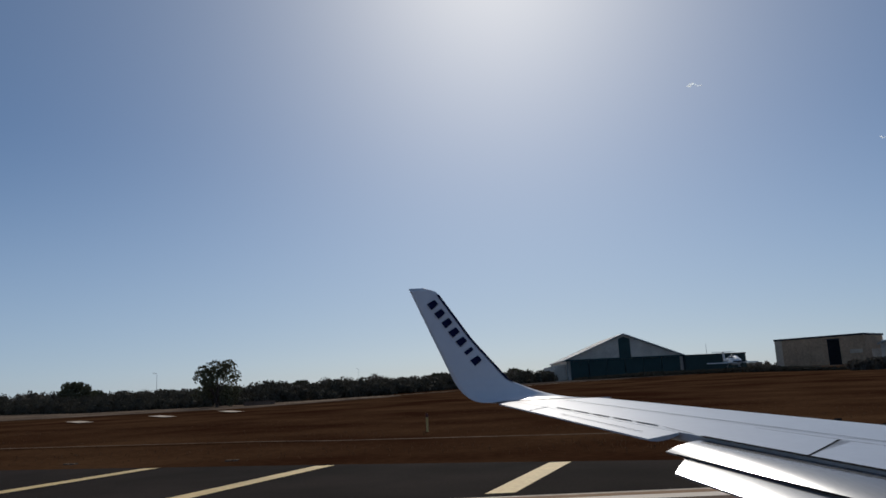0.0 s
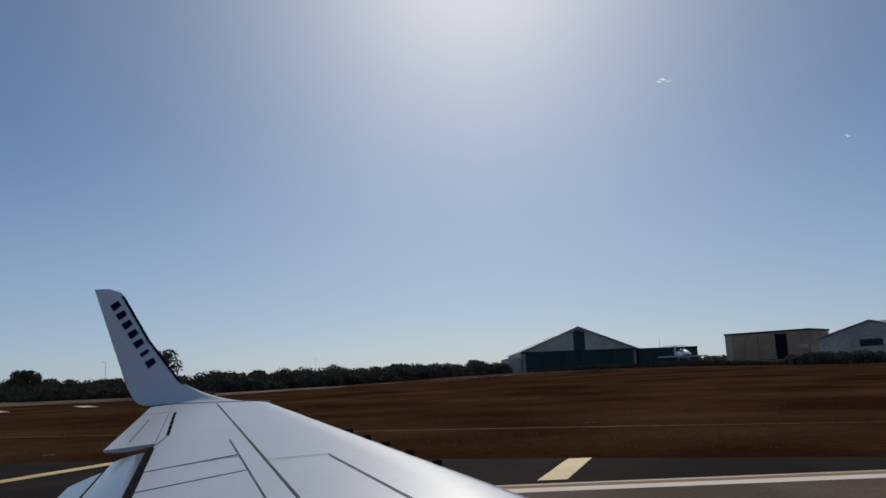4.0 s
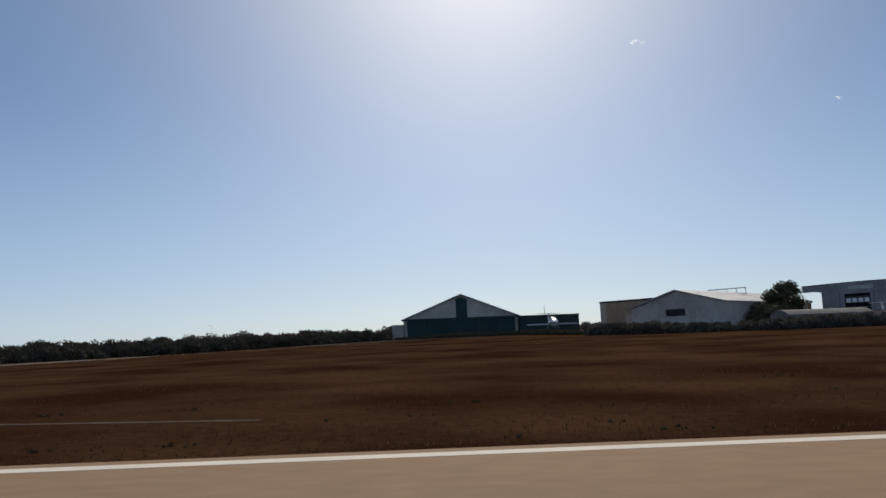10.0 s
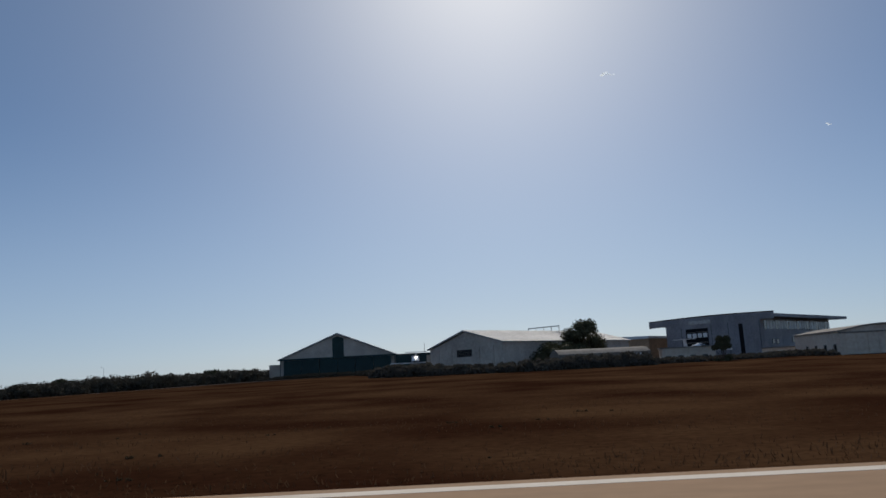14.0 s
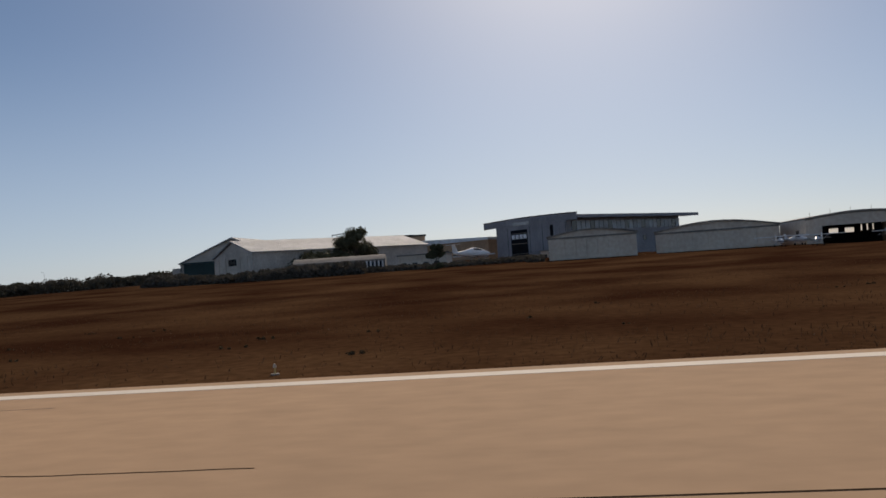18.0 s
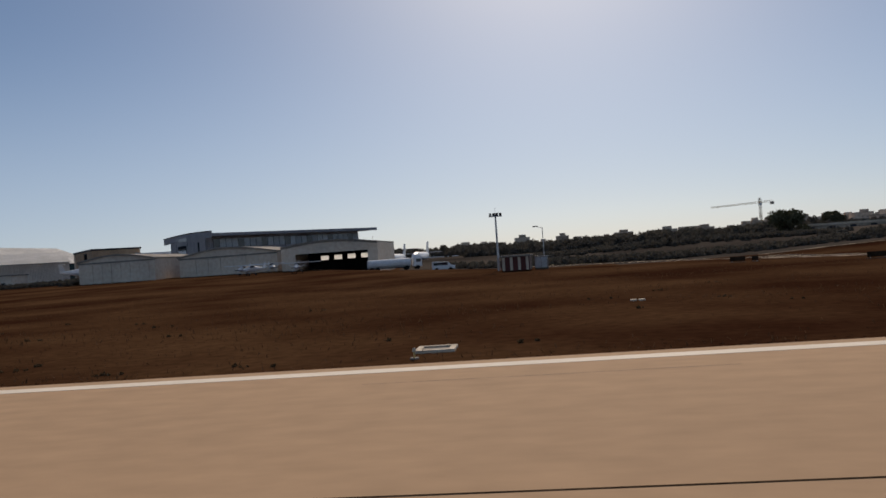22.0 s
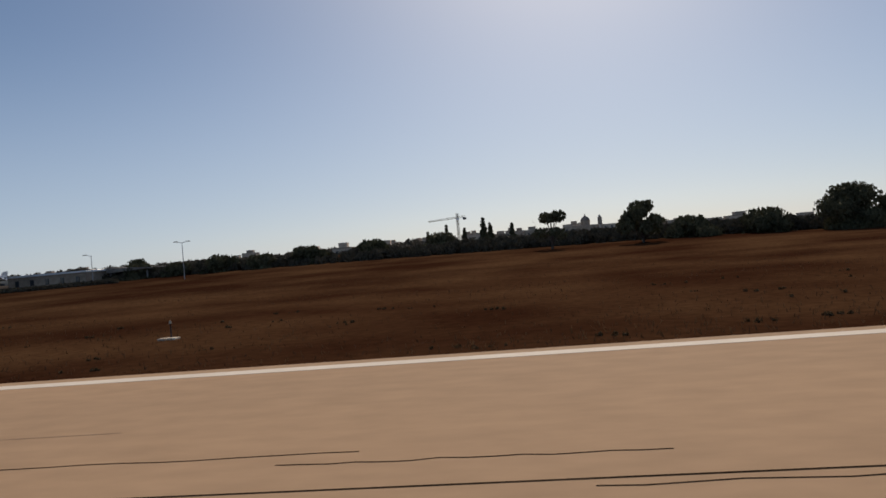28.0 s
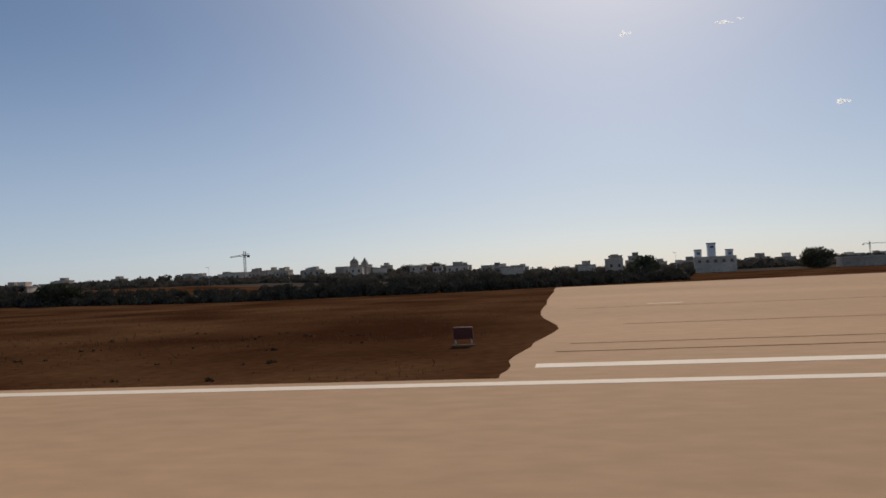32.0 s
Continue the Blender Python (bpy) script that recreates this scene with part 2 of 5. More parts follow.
def thing(name, at, turn=0.0, label="", category="", group="", kind=""):
    ob = new(name)
    ob.matrix_world = pose(at[0], at[1], at[2] if len(at) > 2 else 0, 0, 0, turn)
    return tagged(ob, label, category, group, kind)


def box(x0, x1, y0, y1, z0, z1, bevel=0.0, bm=None):
    bm = bm or bmesh.new()
    made = bmesh.ops.create_cube(bm, size=1)["verts"]
    for v in made:
        v.co = Vector(((x0 + x1) / 2 + v.co.x * (x1 - x0), (y0 + y1) / 2 + v.co.y * (y1 - y0), (z0 + z1) / 2 + v.co.z * (z1 - z0)))
    if bevel:
        bmesh.ops.bevel(bm, geom=list({e for v in made for e in v.link_edges}), offset=bevel, segments=1, affect="EDGES")
    return bm


def prism(outline, y0, y1, bm=None):
    """A solid from an outline in x and z, drawn out along y."""
    bm = bm or bmesh.new()
    a = [bm.verts.new((x, y0, z)) for x, z in outline]
    b = [bm.verts.new((x, y1, z)) for x, z in outline]
    n = len(a)
    bm.faces.new(a), bm.faces.new(b[::-1])
    for i in range(n):
        bm.faces.new((a[i], b[i], b[(i + 1) % n], a[(i + 1) % n]))
    bmesh.ops.recalc_face_normals(bm, faces=bm.faces)
    return bm


def slab(outline, z0, z1, bm=None):
    """A flat plate from an outline in x and y."""
    bm = bm or bmesh.new()
    a = [bm.verts.new((x, y, z0)) for x, y in outline]
    b = [bm.verts.new((x, y, z1)) for x, y in outline]
    n = len(a)
    f = [bm.faces.new(a[::-1]), bm.faces.new(b)]
    for i in range(n):
        f.append(bm.faces.new((a[i], a[(i + 1) % n], b[(i + 1) % n], b[i])))
    bmesh.ops.triangulate(bm, faces=f[:2])
    bmesh.ops.recalc_face_normals(bm, faces=bm.faces)
    return bm


def rod(p, q, r0, r1=None, sides=8, bm=None):
    bm = bm or bmesh.new()
    p, q = Vector(p), Vector(q)
    r1 = r0 if r1 is None else r1
    d = q - p
    m = Matrix.Translation((p + q) / 2) @ d.to_track_quat("Z", "Y").to_matrix().to_4x4()
    bmesh.ops.create_cone(bm, cap_ends=True, segments=sides, radius1=r0, radius2=r1, depth=d.length, matrix=m)
    return bm


def ribbon(points, width, z, thick=0.006, bm=None):
    """A flat band of paint along points in x and y."""
    bm = bm or bmesh.new()
    left, right = [], []
    for i, (x, y) in enumerate(points):
        x0, y0 = points[max(i - 1, 0)]
        x1, y1 = points[min(i + 1, len(points) - 1)]
        d = Vector((x1 - x0, y1 - y0)).normalized()
        up = ground_height(x, y)
        up = z + up + (0.07 if up else 0.0)
        left.append(bm.verts.new((x - d.y * width / 2, y + d.x * width / 2, up)))
        right.append(bm.verts.new((x + d.y * width / 2, y - d.x * width / 2, up)))
    for i in range(len(points) - 1):
        bm.faces.new((left[i], right[i], right[i + 1], left[i + 1]))
    bmesh.ops.recalc_face_normals(bm, faces=bm.faces)
    for f in bm.faces:
        if f.normal.z < 0:
            f.normal_flip()
    return bm


def smooth_line(points, steps=8):
    """Catmull-Rom through points in x and y."""
    pts = [points[0], *points, points[-1]]
    out = []
    for i in range(1, len(pts) - 2):
        a, b, c, d = (Vector(q) for q in pts[i - 1:i + 3])
        for k in range(steps):
            t = k / steps
            v = 0.5 * (2 * b + (c - a) * t + (2 * a - 5 * b + 4 * c - d) * t * t + (3 * b - a - 3 * c + d) * t ** 3)
            out.append((v.x, v.y))
    out.append(tuple(points[-1]))
    return out


# ---- ground, runway, taxiway ----
EDGE = 17.8  # the runway's painted edge line


def rise(x, y):
    """How far the land has risen above the runway: it climbs gently from the field to the buildings, but for the taxiway and the crossing."""
    x, y = np.asarray(x, float), np.asarray(y, float)
    lift = 0.024 * np.where(y < 75, np.maximum(0, y - 45) ** 2 / 60, y - 60)
    lift = np.minimum(lift, np.interp(x, [150, 230], [4.9, 2.4]))
    along_x = np.interp(x, [-110, 30, 110, 300, 375, 425, 460, 495, 530, 565], [0.1, 0.7, 1, 1, 1.5, 1.55, 1.45, 1.35, 0.65, 0])
    left = 334 - 0.63 * np.maximum(0, y - 57)
    right = np.interp(y, [18, 24, 32, 53], [362, 350, 344, 342]) - 0.6 * np.maximum(0, y - 53)
    off_taxiway = np.clip(np.maximum(left - 6 - x, x - right - 7) / 25, 0, 1)
    off_taxiway = np.maximum(off_taxiway, np.clip((y - 150) / 40, 0, 1))
    far = np.interp(y, [200, 330, 440], [0, 2.6, 5.0]) * np.interp(x, [-200, 150, 420, 530, 610], [0.7, 0.8, 1, 1, 0])
    return np.maximum(lift * along_x * off_taxiway, far)


def ground_height(x, y):
    return float(rise(x, y))


def slid(x, y, eye_x):
    """The place on the risen land that lies on the sight line from the runway to (x, y)."""
    k = 1.0
    while k > 0.4 and EYE * (1 - k) < ground_height(eye_x + k * (x - eye_x), k * y):
        k -= 0.004
    return eye_x + k * (x - eye_x), k * y


def build_ground():
    xs = [-4500, -2500, -1500, -900, -600] + list(range(-450, 1151, 10)) + [1400, 1800, 2600, 4500]
    ys = [-4000, -1500, -500, -100, 0, 17, 30] + list(range(40, 341, 6)) + [360, 420, 520, 650, 800, 1000, 1300, 1800, 2600, 4500]
    verts = [(x, y, ground_height(x, y)) for y in ys for x in xs]
    w = len(xs)
    faces = [(j * w + i, j * w + i + 1, (j + 1) * w + i + 1, (j + 1) * w + i) for j in range(len(ys) - 1) for i in range(w - 1)]
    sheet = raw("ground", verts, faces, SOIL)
    sheet.data.materials.append(FARMLAND)
    for p in sheet.data.polygons:
        p.material_index = 1 if p.center.y > (240 if not 262 < p.center.x < 384 else 106 + 1.3 * max(0, 304 - p.center.x) + 0.9 * max(0, p.center.x - 352)) else 0
        p.use_smooth = True
    tagged(sheet, "reddish brown dry earth airfield with sparse grass", "ground", kind="structure")


def draped(outline, over):
    """A sheet of paving that lies on the risen land."""
    bm = bmesh.new()
    f = bm.faces.new([bm.verts.new((x, y, 0)) for x, y in outline])
    bmesh.ops.triangulate(bm, faces=[f])
    bmesh.ops.subdivide_edges(bm, edges=bm.edges, cuts=9, use_grid_fill=True)
    for v in bm.verts:
        v.co.z = ground_height(v.co.x, v.co.y) + over
    for f in bm.faces:
        f.normal_update()
        if f.normal.z < 0:
            f.normal_flip()
    return bm


build_ground()
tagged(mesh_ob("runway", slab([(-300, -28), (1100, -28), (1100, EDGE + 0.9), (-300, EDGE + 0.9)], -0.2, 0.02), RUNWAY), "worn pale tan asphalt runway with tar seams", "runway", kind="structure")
tagged(mesh_ob("runway_shoulder", slab([(-300, EDGE - 0.31), (37, EDGE - 0.31), (37.1, 16.9), (26.4, 15.85), (22.5, 15), (12, 11), (-10, 2), (-300, -26)], 0.0, 0.0235), GREY_ASPHALT), "darker grey-brown asphalt at the runway's beginning", "runway", kind="structure")
for path in ([(539.0, 11.03), (540.1, 10.65), (541, 10.2), (542, 9.6), (543.4, 8.7)], [(539.1, 10.62), (540.5, 10.1), (541.6, 9.5), (542.7, 8.75)]):
    tagged(mesh_ob("wheel_mark", ribbon(smooth_line(path), 0.1, 0.022), RUBBER), "faint curved rubber mark on the runway", "wheel mark", "wheel marks", "structure")
# dark paved pad that narrows towards the runway
tagged(mesh_ob("turn_pad", slab([(-220, EDGE + 0.8), (34, EDGE + 0.8), (19, 21.3), (3.2, 26.6), (-5.2, 29.2), (-20, 33.3), (-220, 90)], -0.15, 0.012), PAD_ASPHALT), "dark asphalt turning pad beside the runway", "pavement", kind="structure")
tagged(mesh_ob("runway_edge_line", slab([(-300, EDGE - 0.3), (1100, EDGE - 0.3), (1100, EDGE + 0.3), (-300, EDGE + 0.3)], 0.018, 0.026), EDGE_WHITE), "faded white painted runway edge line", "road marking", kind="structure")
tagged(mesh_ob("pad_edge_line", slab([(-220, EDGE + 0.95), (37, EDGE + 0.75), (37, EDGE + 0.95), (-220, EDGE + 1.2)], 0.012, 0.024), WHITE), "thin white painted line along the pad", "road marking", kind="structure")
for i, (x, y) in enumerate(((19.3, 21.0), (10.9, 24.0), (3.2, 26.3), (-5.2, 28.8), (-12.6, 31.0), (-20.5, 33.0), (-29, 35.8), (-38, 38.4))):
    run = (y - EDGE - 1.6)
    k = 0.34
    bar = mesh_ob("pad_stripe", slab([(x - 0.45, y), (x + 0.3, y), (x + 0.3 - k * run, EDGE + 1.6), (x - 0.45 - k * run, EDGE + 1.6)], 0.01, 0.022), YELLOW)
    tagged(bar, "faded yellow diagonal stripe on dark asphalt", "road marking", "pad stripes", "structure")

# taxiway
TAXI = smooth_line([(322, EDGE + 0.8), (327, 22), (331.2, 29), (333.3, 35), (334.2, 42), (333.6, 50), (332, 57), (328.5, 66.5), (323, 77), (316, 92), (300, 117), (283, 140)])
TAXI_R = smooth_line([(356, EDGE + 0.8), (349.5, 22.5), (345, 26), (342.4, 32), (341.5, 38), (340.6, 45), (339.8, 53), (336.5, 64.5), (330, 78), (322, 95), (308, 120), (290, 146)])
tagged(mesh_ob("taxiway", slab(TAXI + TAXI_R[::-1], -0.1, 0.014), ASPHALT), "dark asphalt taxiway with curved edges", "taxiway", kind="structure")
for side, off in ((TAXI[2:], -1), (TAXI_R[2:], 1)):
    for k in (0.35, 0.75):
        tagged(mesh_ob("taxiway_edge_line", ribbon([(x - off * k, y) for x, y in side], 0.16, 0.03), WHITE), "thin white double line along the taxiway edge", "road marking", kind="structure")


def strip(inner, outer, z):
    """A flat band between two curves, with a ragged outer rim."""
    bm = bmesh.new()
    a, b = smooth_line(inner, 30), smooth_line(outer, 30)
    va = [bm.verts.new((x, y, z)) for x, y in a]
    fray = [0.9 * noise.noise(Vector((x * 0.25, y * 0.25, 2))) + 0.35 * noise.noise(Vector((x * 1.1, y * 1.1, 7))) for x, y in b]
    vb = [bm.verts.new((x + k, y + 0.6 * k, z)) for (x, y), k in zip(b, fray)]
    for i in range(len(va) - 1):
        bm.faces.new((va[i], va[i + 1], vb[i + 1], vb[i]))
    for f in bm.faces:
        f.normal_update()
        if f.normal.z < 0:
            f.normal_flip()
    return bm


for rim, edge in (([(325.5, 24.6), (330.2, 30), (332.8, 36), (333.5, 43), (332.9, 50), (331.3, 57), (327.5, 66), (322, 76.5), (315, 91.5)],
                   [(325, 26.2), (328.6, 31.5), (329.4, 38), (329.4, 43), (329, 49), (328.2, 56), (325.5, 63.5), (320.5, 75.5), (313.5, 91)]),
                  ([(350, 22.9), (345, 26.4), (342.5, 32), (341.6, 38), (340.7, 45), (339.9, 53), (338, 60), (336.5, 65.5)],
                   [(351.3, 23.6), (346.6, 28.2), (344.9, 33.6), (345.4, 40), (345.0, 46), (343.9, 52), (341.4, 61), (337.6, 67)]),
                  ([(337.0, 66), (330.7, 78.5), (322.7, 95.5), (308.7, 120.5), (290.4, 146.5)],
                   [(338.2, 69), (333, 80.5), (325.5, 97), (311, 122.5), (292, 149)])):
    tagged(mesh_ob("gravel_verge", strip(rim, edge, 0.018), GRAVEL), "pale gravel verge round the taxiway curve", "gravel", kind="structure")
CENTRE = smooth_line([(352, 4.5), (347, 8), (345, 10), (342.5, 13), (340.3, 17), (338.8, 20.5), (338.2, 24), (338.0, 32), (337.9, 40), (337.4, 47), (336.4, 53.5), (334, 62), (330.5, 70), (326, 77.5), (316, 95), (303, 117), (286, 142)])
tagged(mesh_ob("taxiway_centre_line", ribbon(CENTRE, 0.17, 0.034), YELLOW), "yellow curved taxiway guide line", "road marking", kind="structure")
tagged(mesh_ob("taxiway_branch_line", ribbon([(338.1, 24.5), (337.3, 18.5)], 0.13, 0.03), WHITE), "thin pale branch line to the runway", "road marking", kind="structure")
tagged(mesh_ob("perimeter_road", ribbon(smooth_line([(312, 106.5), (320.3, 105), (328.1, 105), (336.4, 103.4), (344.3, 100.6), (352, 96.5), (360, 91)]), 1.5, 0.014), GRAVEL), "pale dusty perimeter road", "road", kind="structure")
tagged(mesh_ob("dirt_road", ribbon(smooth_line([(-40, 170), (0, 205), (60, 232), (130, 205), (190, 170), (230, 160), (262, 150)]), 3.0, 0.012), GRAVEL), "pale dirt road in front of the hangars", "road", kind="structure")
tagged(mesh_ob("field_track", ribbon(smooth_line([(-60, 58), (-30, 50), (5, 40.5), (31, 32), (48, 28)]), 0.45, 0.01), OLD_PAVING), "thin pale track across the dry field", "path", kind="structure")

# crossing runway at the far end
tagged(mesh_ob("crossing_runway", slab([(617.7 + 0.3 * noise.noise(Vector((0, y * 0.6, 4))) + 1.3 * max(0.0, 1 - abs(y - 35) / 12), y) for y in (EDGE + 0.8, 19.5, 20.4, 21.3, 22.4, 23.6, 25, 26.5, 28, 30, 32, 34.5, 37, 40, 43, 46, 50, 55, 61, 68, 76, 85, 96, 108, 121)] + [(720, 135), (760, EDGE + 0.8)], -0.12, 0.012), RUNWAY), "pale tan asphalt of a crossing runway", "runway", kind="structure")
tagged(mesh_ob("crossing_stripe", slab([(618.5, 20.6), (680, 20.6), (680, 21.5), (618.5, 21.5)], 0.01, 0.022), EDGE_WHITE), "broad white painted stripe", "road marking", kind="structure")
for x0, x1, y, w in ((619, 700, 24.6, 0.12), (619.5, 660, 27.2, 0.1), (622, 690, 36, 0.14), (620, 680, 52, 0.2)):
    tagged(mesh_ob("pavement_joint", ribbon([(x0, y), ((x0 + x1) / 2, y + 0.15), (x1, y + 0.1)], w, 0.018), TARSEAL), "thin dark joint in the old pavement", "joint", "pavement joints", "structure")
tagged(mesh_ob("pale_dashes", ribbon([(625, 55), (627.5, 55.3)], 0.8, 0.02), WHITE), "short white painted bar on the crossing runway", "road marking", kind="structure")


# ---- the aircraft's wing, standing where the roll begins ----
def wing():
    root = thing("aircraft_wing", (0.79, 0, 0), label="pale grey airliner wing with lowered flaps and upturned winglet", category="wing")
    TIP, FLAP_END = 15.95, 9.6

    def le(y):
        return 2.68 + 0.452 * (15.07 - y)

    def te(y):
        return -0.33 + 0.27 * (16.46 - y)

    def skin(f, y):
        """Height of the upper skin at the share f of the chord, from the trailing edge on."""
        c = le(y) - te(y)
        return 2.224 + 0.066 * (y - 15.04) + 0.006 * c * (1 - (2 * f - 1) ** 2) - 0.03 * c * max(0.0, (f - 0.86) / 0.14) ** 2

    def spot(f, y, up=0.0):
        return Vector((te(y) + f * (le(y) - te(y)), y, skin(f, y) + up))

    def foil(name, y0, y1, f0, f1, mat, drop=None, thick=0.1, up=0.0, skew=0.0, label=""):
        """A piece of wing from y0 to y1 and from the share f0 to f1 of the chord; drop(u, y) lowers it from its front (u = 0) to its back (u = 1)."""
        bm = bmesh.new()
        rings = []
        n, m = 14, 12
        for i in range(n + 1):
            upper, lower = [], []
            for k in range(m + 1):
                f = f0 + (f1 - f0) * k / m
                y = y0 + (y1 - y0) * i / n + skew * (f - f0)
                p = spot(f, y, up)
                u = 1 - k / m
                if drop:
                    p.z -= drop(u, y)
                edge = math.sin(math.pi * (0.04 + 0.92 * k / m)) ** 0.6
                upper.append(bm.verts.new(p))
                lower.append(bm.verts.new(p - Vector((0, 0, 0.008 + thick * edge))))
            rings.append(upper + lower[::-1])
        for r, q in zip(rings, rings[1:]):
            w = len(r)
            for k in range(w):
                bm.faces.new((r[k], q[k], q[(k + 1) % w], r[(k + 1) % w]))
        bm.faces.new(rings[0]), bm.faces.new(rings[-1][::-1])
        bmesh.ops.recalc_face_normals(bm, faces=bm.faces)
        for f in bm.faces:
            f.smooth = len(f.verts) == 4
        ob = part(name, bm, mat, root, label)
        ob.data.set_sharp_from_angle(angle=radians(40))
        return ob

    def seam(name, f0, y0, f1, y1, width, mat=SEAM, parts=8, label=""):
        """A narrow strip on the upper skin."""
        bm = bmesh.new()
        a, b = spot(f0, y0), spot(f1, y1)
        side = Vector((-(b - a).y, (b - a).x, 0)).normalized() * width / 2
        row = []
        for i in range(parts + 1):
            p = spot(f0 + (f1 - f0) * i / parts, y0 + (y1 - y0) * i / parts, 0.009)
            row.append((bm.verts.new(p - side), bm.verts.new(p + side)))
        for q, r in zip(row, row[1:]):
            bm.faces.new((q[0], q[1], r[1], r[0]))
        bmesh.ops.recalc_face_normals(bm, faces=bm.faces)
        return part(name, bm, mat, root, label)

    foil("wing_skin", 1.3, TIP, 0.172, 0.935, WINGPAINT, thick=0.3)
    foil("slat", 1.3, TIP - 0.02, 0.937, 1.0, WINGPAINT, thick=0.16)
    foil("aileron", FLAP_END + 0.14, 13.88, 0.0, 0.168, WINGPAINT, thick=0.05, skew=2.2)
    foil("tip_panel", 13.92, TIP - 0.36, 0.0, 0.168, WINGPAINT, thick=0.05, skew=2.2)
    for y0, y1 in ((1.3, 2.75), (2.8, 4.15), (4.2, 5.55), (5.6, 6.92), (6.96, 7.93), (7.97, 9.3)):
        foil("spoiler", y0, y1, 0.176, 0.44, WINGPAINT, thick=0.012, up=0.006, skew=3.3 if y1 < 9 else 2.6)
    foil("fore_flap", 1.3, FLAP_END, 0.035, 0.163, WINGMETAL, drop=lambda u, y: 0.03 + 0.03 * u + 0.08 * u ** 2.2, thick=0.04, label="polished metal forward flap, lowered")
    foil("aft_flap", 1.3, 8.78, -0.06, 0.05, WINGMETAL, drop=lambda u, y: 0.15 + (0.06 + 0.017 * (9 - y)) * u + 0.03 * u ** 2, thick=0.05, skew=4.2, label="polished metal aft flap, lowered further")
    # winglet: a tight curve up from the tip, then a straight raked blade
    bend, reach = 1.37, 0.55
    y_top, z_top = TIP + reach * math.sin(bend), skin(0.5, TIP) + reach * (1 - math.cos(bend))

    def blade(z):
        """Back and front edge of the straight part at the height z."""
        return -0.93 - 0.44 * (z - 2.62), 0.22 - 0.82 * (min(z, 3.67) - 2.72) - 0.66 * max(0.0, z - 3.67)

    bm = bmesh.new()
    rows, strip_rows = [], []
    n = 36
    for i in range(n + 1):
        s = i / n
        a = bend * min(1.0, s / 0.3)
        y, z = TIP - 0.03 + reach * math.sin(a), skin(0.5, TIP) - 0.02 * (1 - a / bend) + reach * (1 - math.cos(a))
        u = min(1.0, s / 0.3)
        back, front = blade(z_top)
        x0, x1 = te(TIP) + (back - te(TIP)) * u ** 0.6, le(TIP) - 0.04 + (front - le(TIP) + 0.04) * u ** 0.72
        if s > 0.3:
            z = z_top + (s - 0.3) / 0.7 * (4.86 - z_top)
            y = y_top + 0.2 * (z - z_top)
            x0, x1 = blade(z)
            x1 -= 0.22 * max(0.0, (s - 0.955) / 0.045) ** 2
        f = Vector((0, -math.sin(a), math.cos(a)))
        ring = []
        for k in range(11):
            w = k / 10
            th = (0.02 + 0.04 * u) * (x1 - x0) * (w * (1 - w)) ** 0.5 + 0.005
            ring.append((Vector((x0 + w * (x1 - x0), y, z)), f * th))
        rows.append([bm.verts.new(p + q) for p, q in ring] + [bm.verts.new(p - q) for p, q in ring[::-1]])
        if 0.26 < s < 0.97:
            strip_rows.append([Vector((x1 - 0.06, y, z)) + f * 0.03, Vector((x1 - 0.025, y, z)) + f * 0.026, Vector((x1 + 0.004, y, z)) + f * 0.008])
    for r, q in zip(rows, rows[1:]):
        for k in range(22):
            bm.faces.new((r[k], q[k], q[(k + 1) % 22], r[(k + 1) % 22]))
    bm.faces.new(rows[-1])
    bmesh.ops.recalc_face_normals(bm, faces=bm.faces)
    for f in bm.faces:
        f.smooth = len(f.verts) == 4
    winglet = part("winglet", bm, WINGLET_WHITE, root, "upturned white winglet with dark blue marking")
    # dark strip that paints the shaded bare metal of the leading edge
    bm = bmesh.new()
    grid = [[bm.verts.new(p) for p in r] for r in strip_rows]
    for r, q in zip(grid, grid[1:]):
        for k in (0, 1):
            bm.faces.new((r[k], q[k], q[k + 1], r[k + 1]))
    bmesh.ops.recalc_face_normals(bm, faces=bm.faces)
    part("leading_edge_shade", bm, BLUE_MARK_AND_SHADE, winglet, "dark blue strip painted as shade on the leading edge")
    # the marking: seven plain dark blue blocks down the front of the blade
    run = Vector((0.96, 0.2 * -1.29, -1.29)).normalized()
    out = Vector((0, -1, 0.2)).normalized()
    rise_ = out.cross(run)
    for k in range(7):
        t = k / 6
        z = 4.46 - 1.29 * t
        m = Matrix((run, rise_, out)).transposed().to_4x4()
        m.translation = Vector((-1.38 + 0.9 * t, y_top + 0.2 * (z - z_top), z)) + out * 0.05
        w = 0.045 if k == 5 else 0.082
        ob = part("marking_block", slab([(-w, -0.1), (w, -0.1), (w * 0.8, 0.1), (-w * 0.8, 0.1)], -0.004, 0.004), BLUE_MARK_AND_SHADE, winglet)
        ob.matrix_basis = m
    # seams on the upper skin, and black strips that paint the shade in the flap gaps
    seam("spar_seam", 0.52, 15.6, 0.5, 2.0, 0.022, GREYSEAM, 16)
    seam("spoiler_seam", 0.445, 10.1, 0.44, 2.0, 0.018, GREYSEAM, 12)
    seam("flap_gap_shade", 0.166, FLAP_END + 0.05, 0.168, 1.3, 0.085)
    foil("flap_slot_shade", 1.3, FLAP_END - 0.25, 0.03, 0.08, SEAM, drop=lambda u, y: 0.138, thick=0.01, label="black strip painted as the shaded slot between the flaps")
    for k in range(5):
        seam("hinge_slot", 0.21, 14.1 - 0.67 * k, 0.208, 13.52 - 0.67 * k, 0.045, parts=2)
    seam("aileron_seam", 0.206, 10.7, 0.172, FLAP_END + 0.2, 0.015, GREYSEAM)
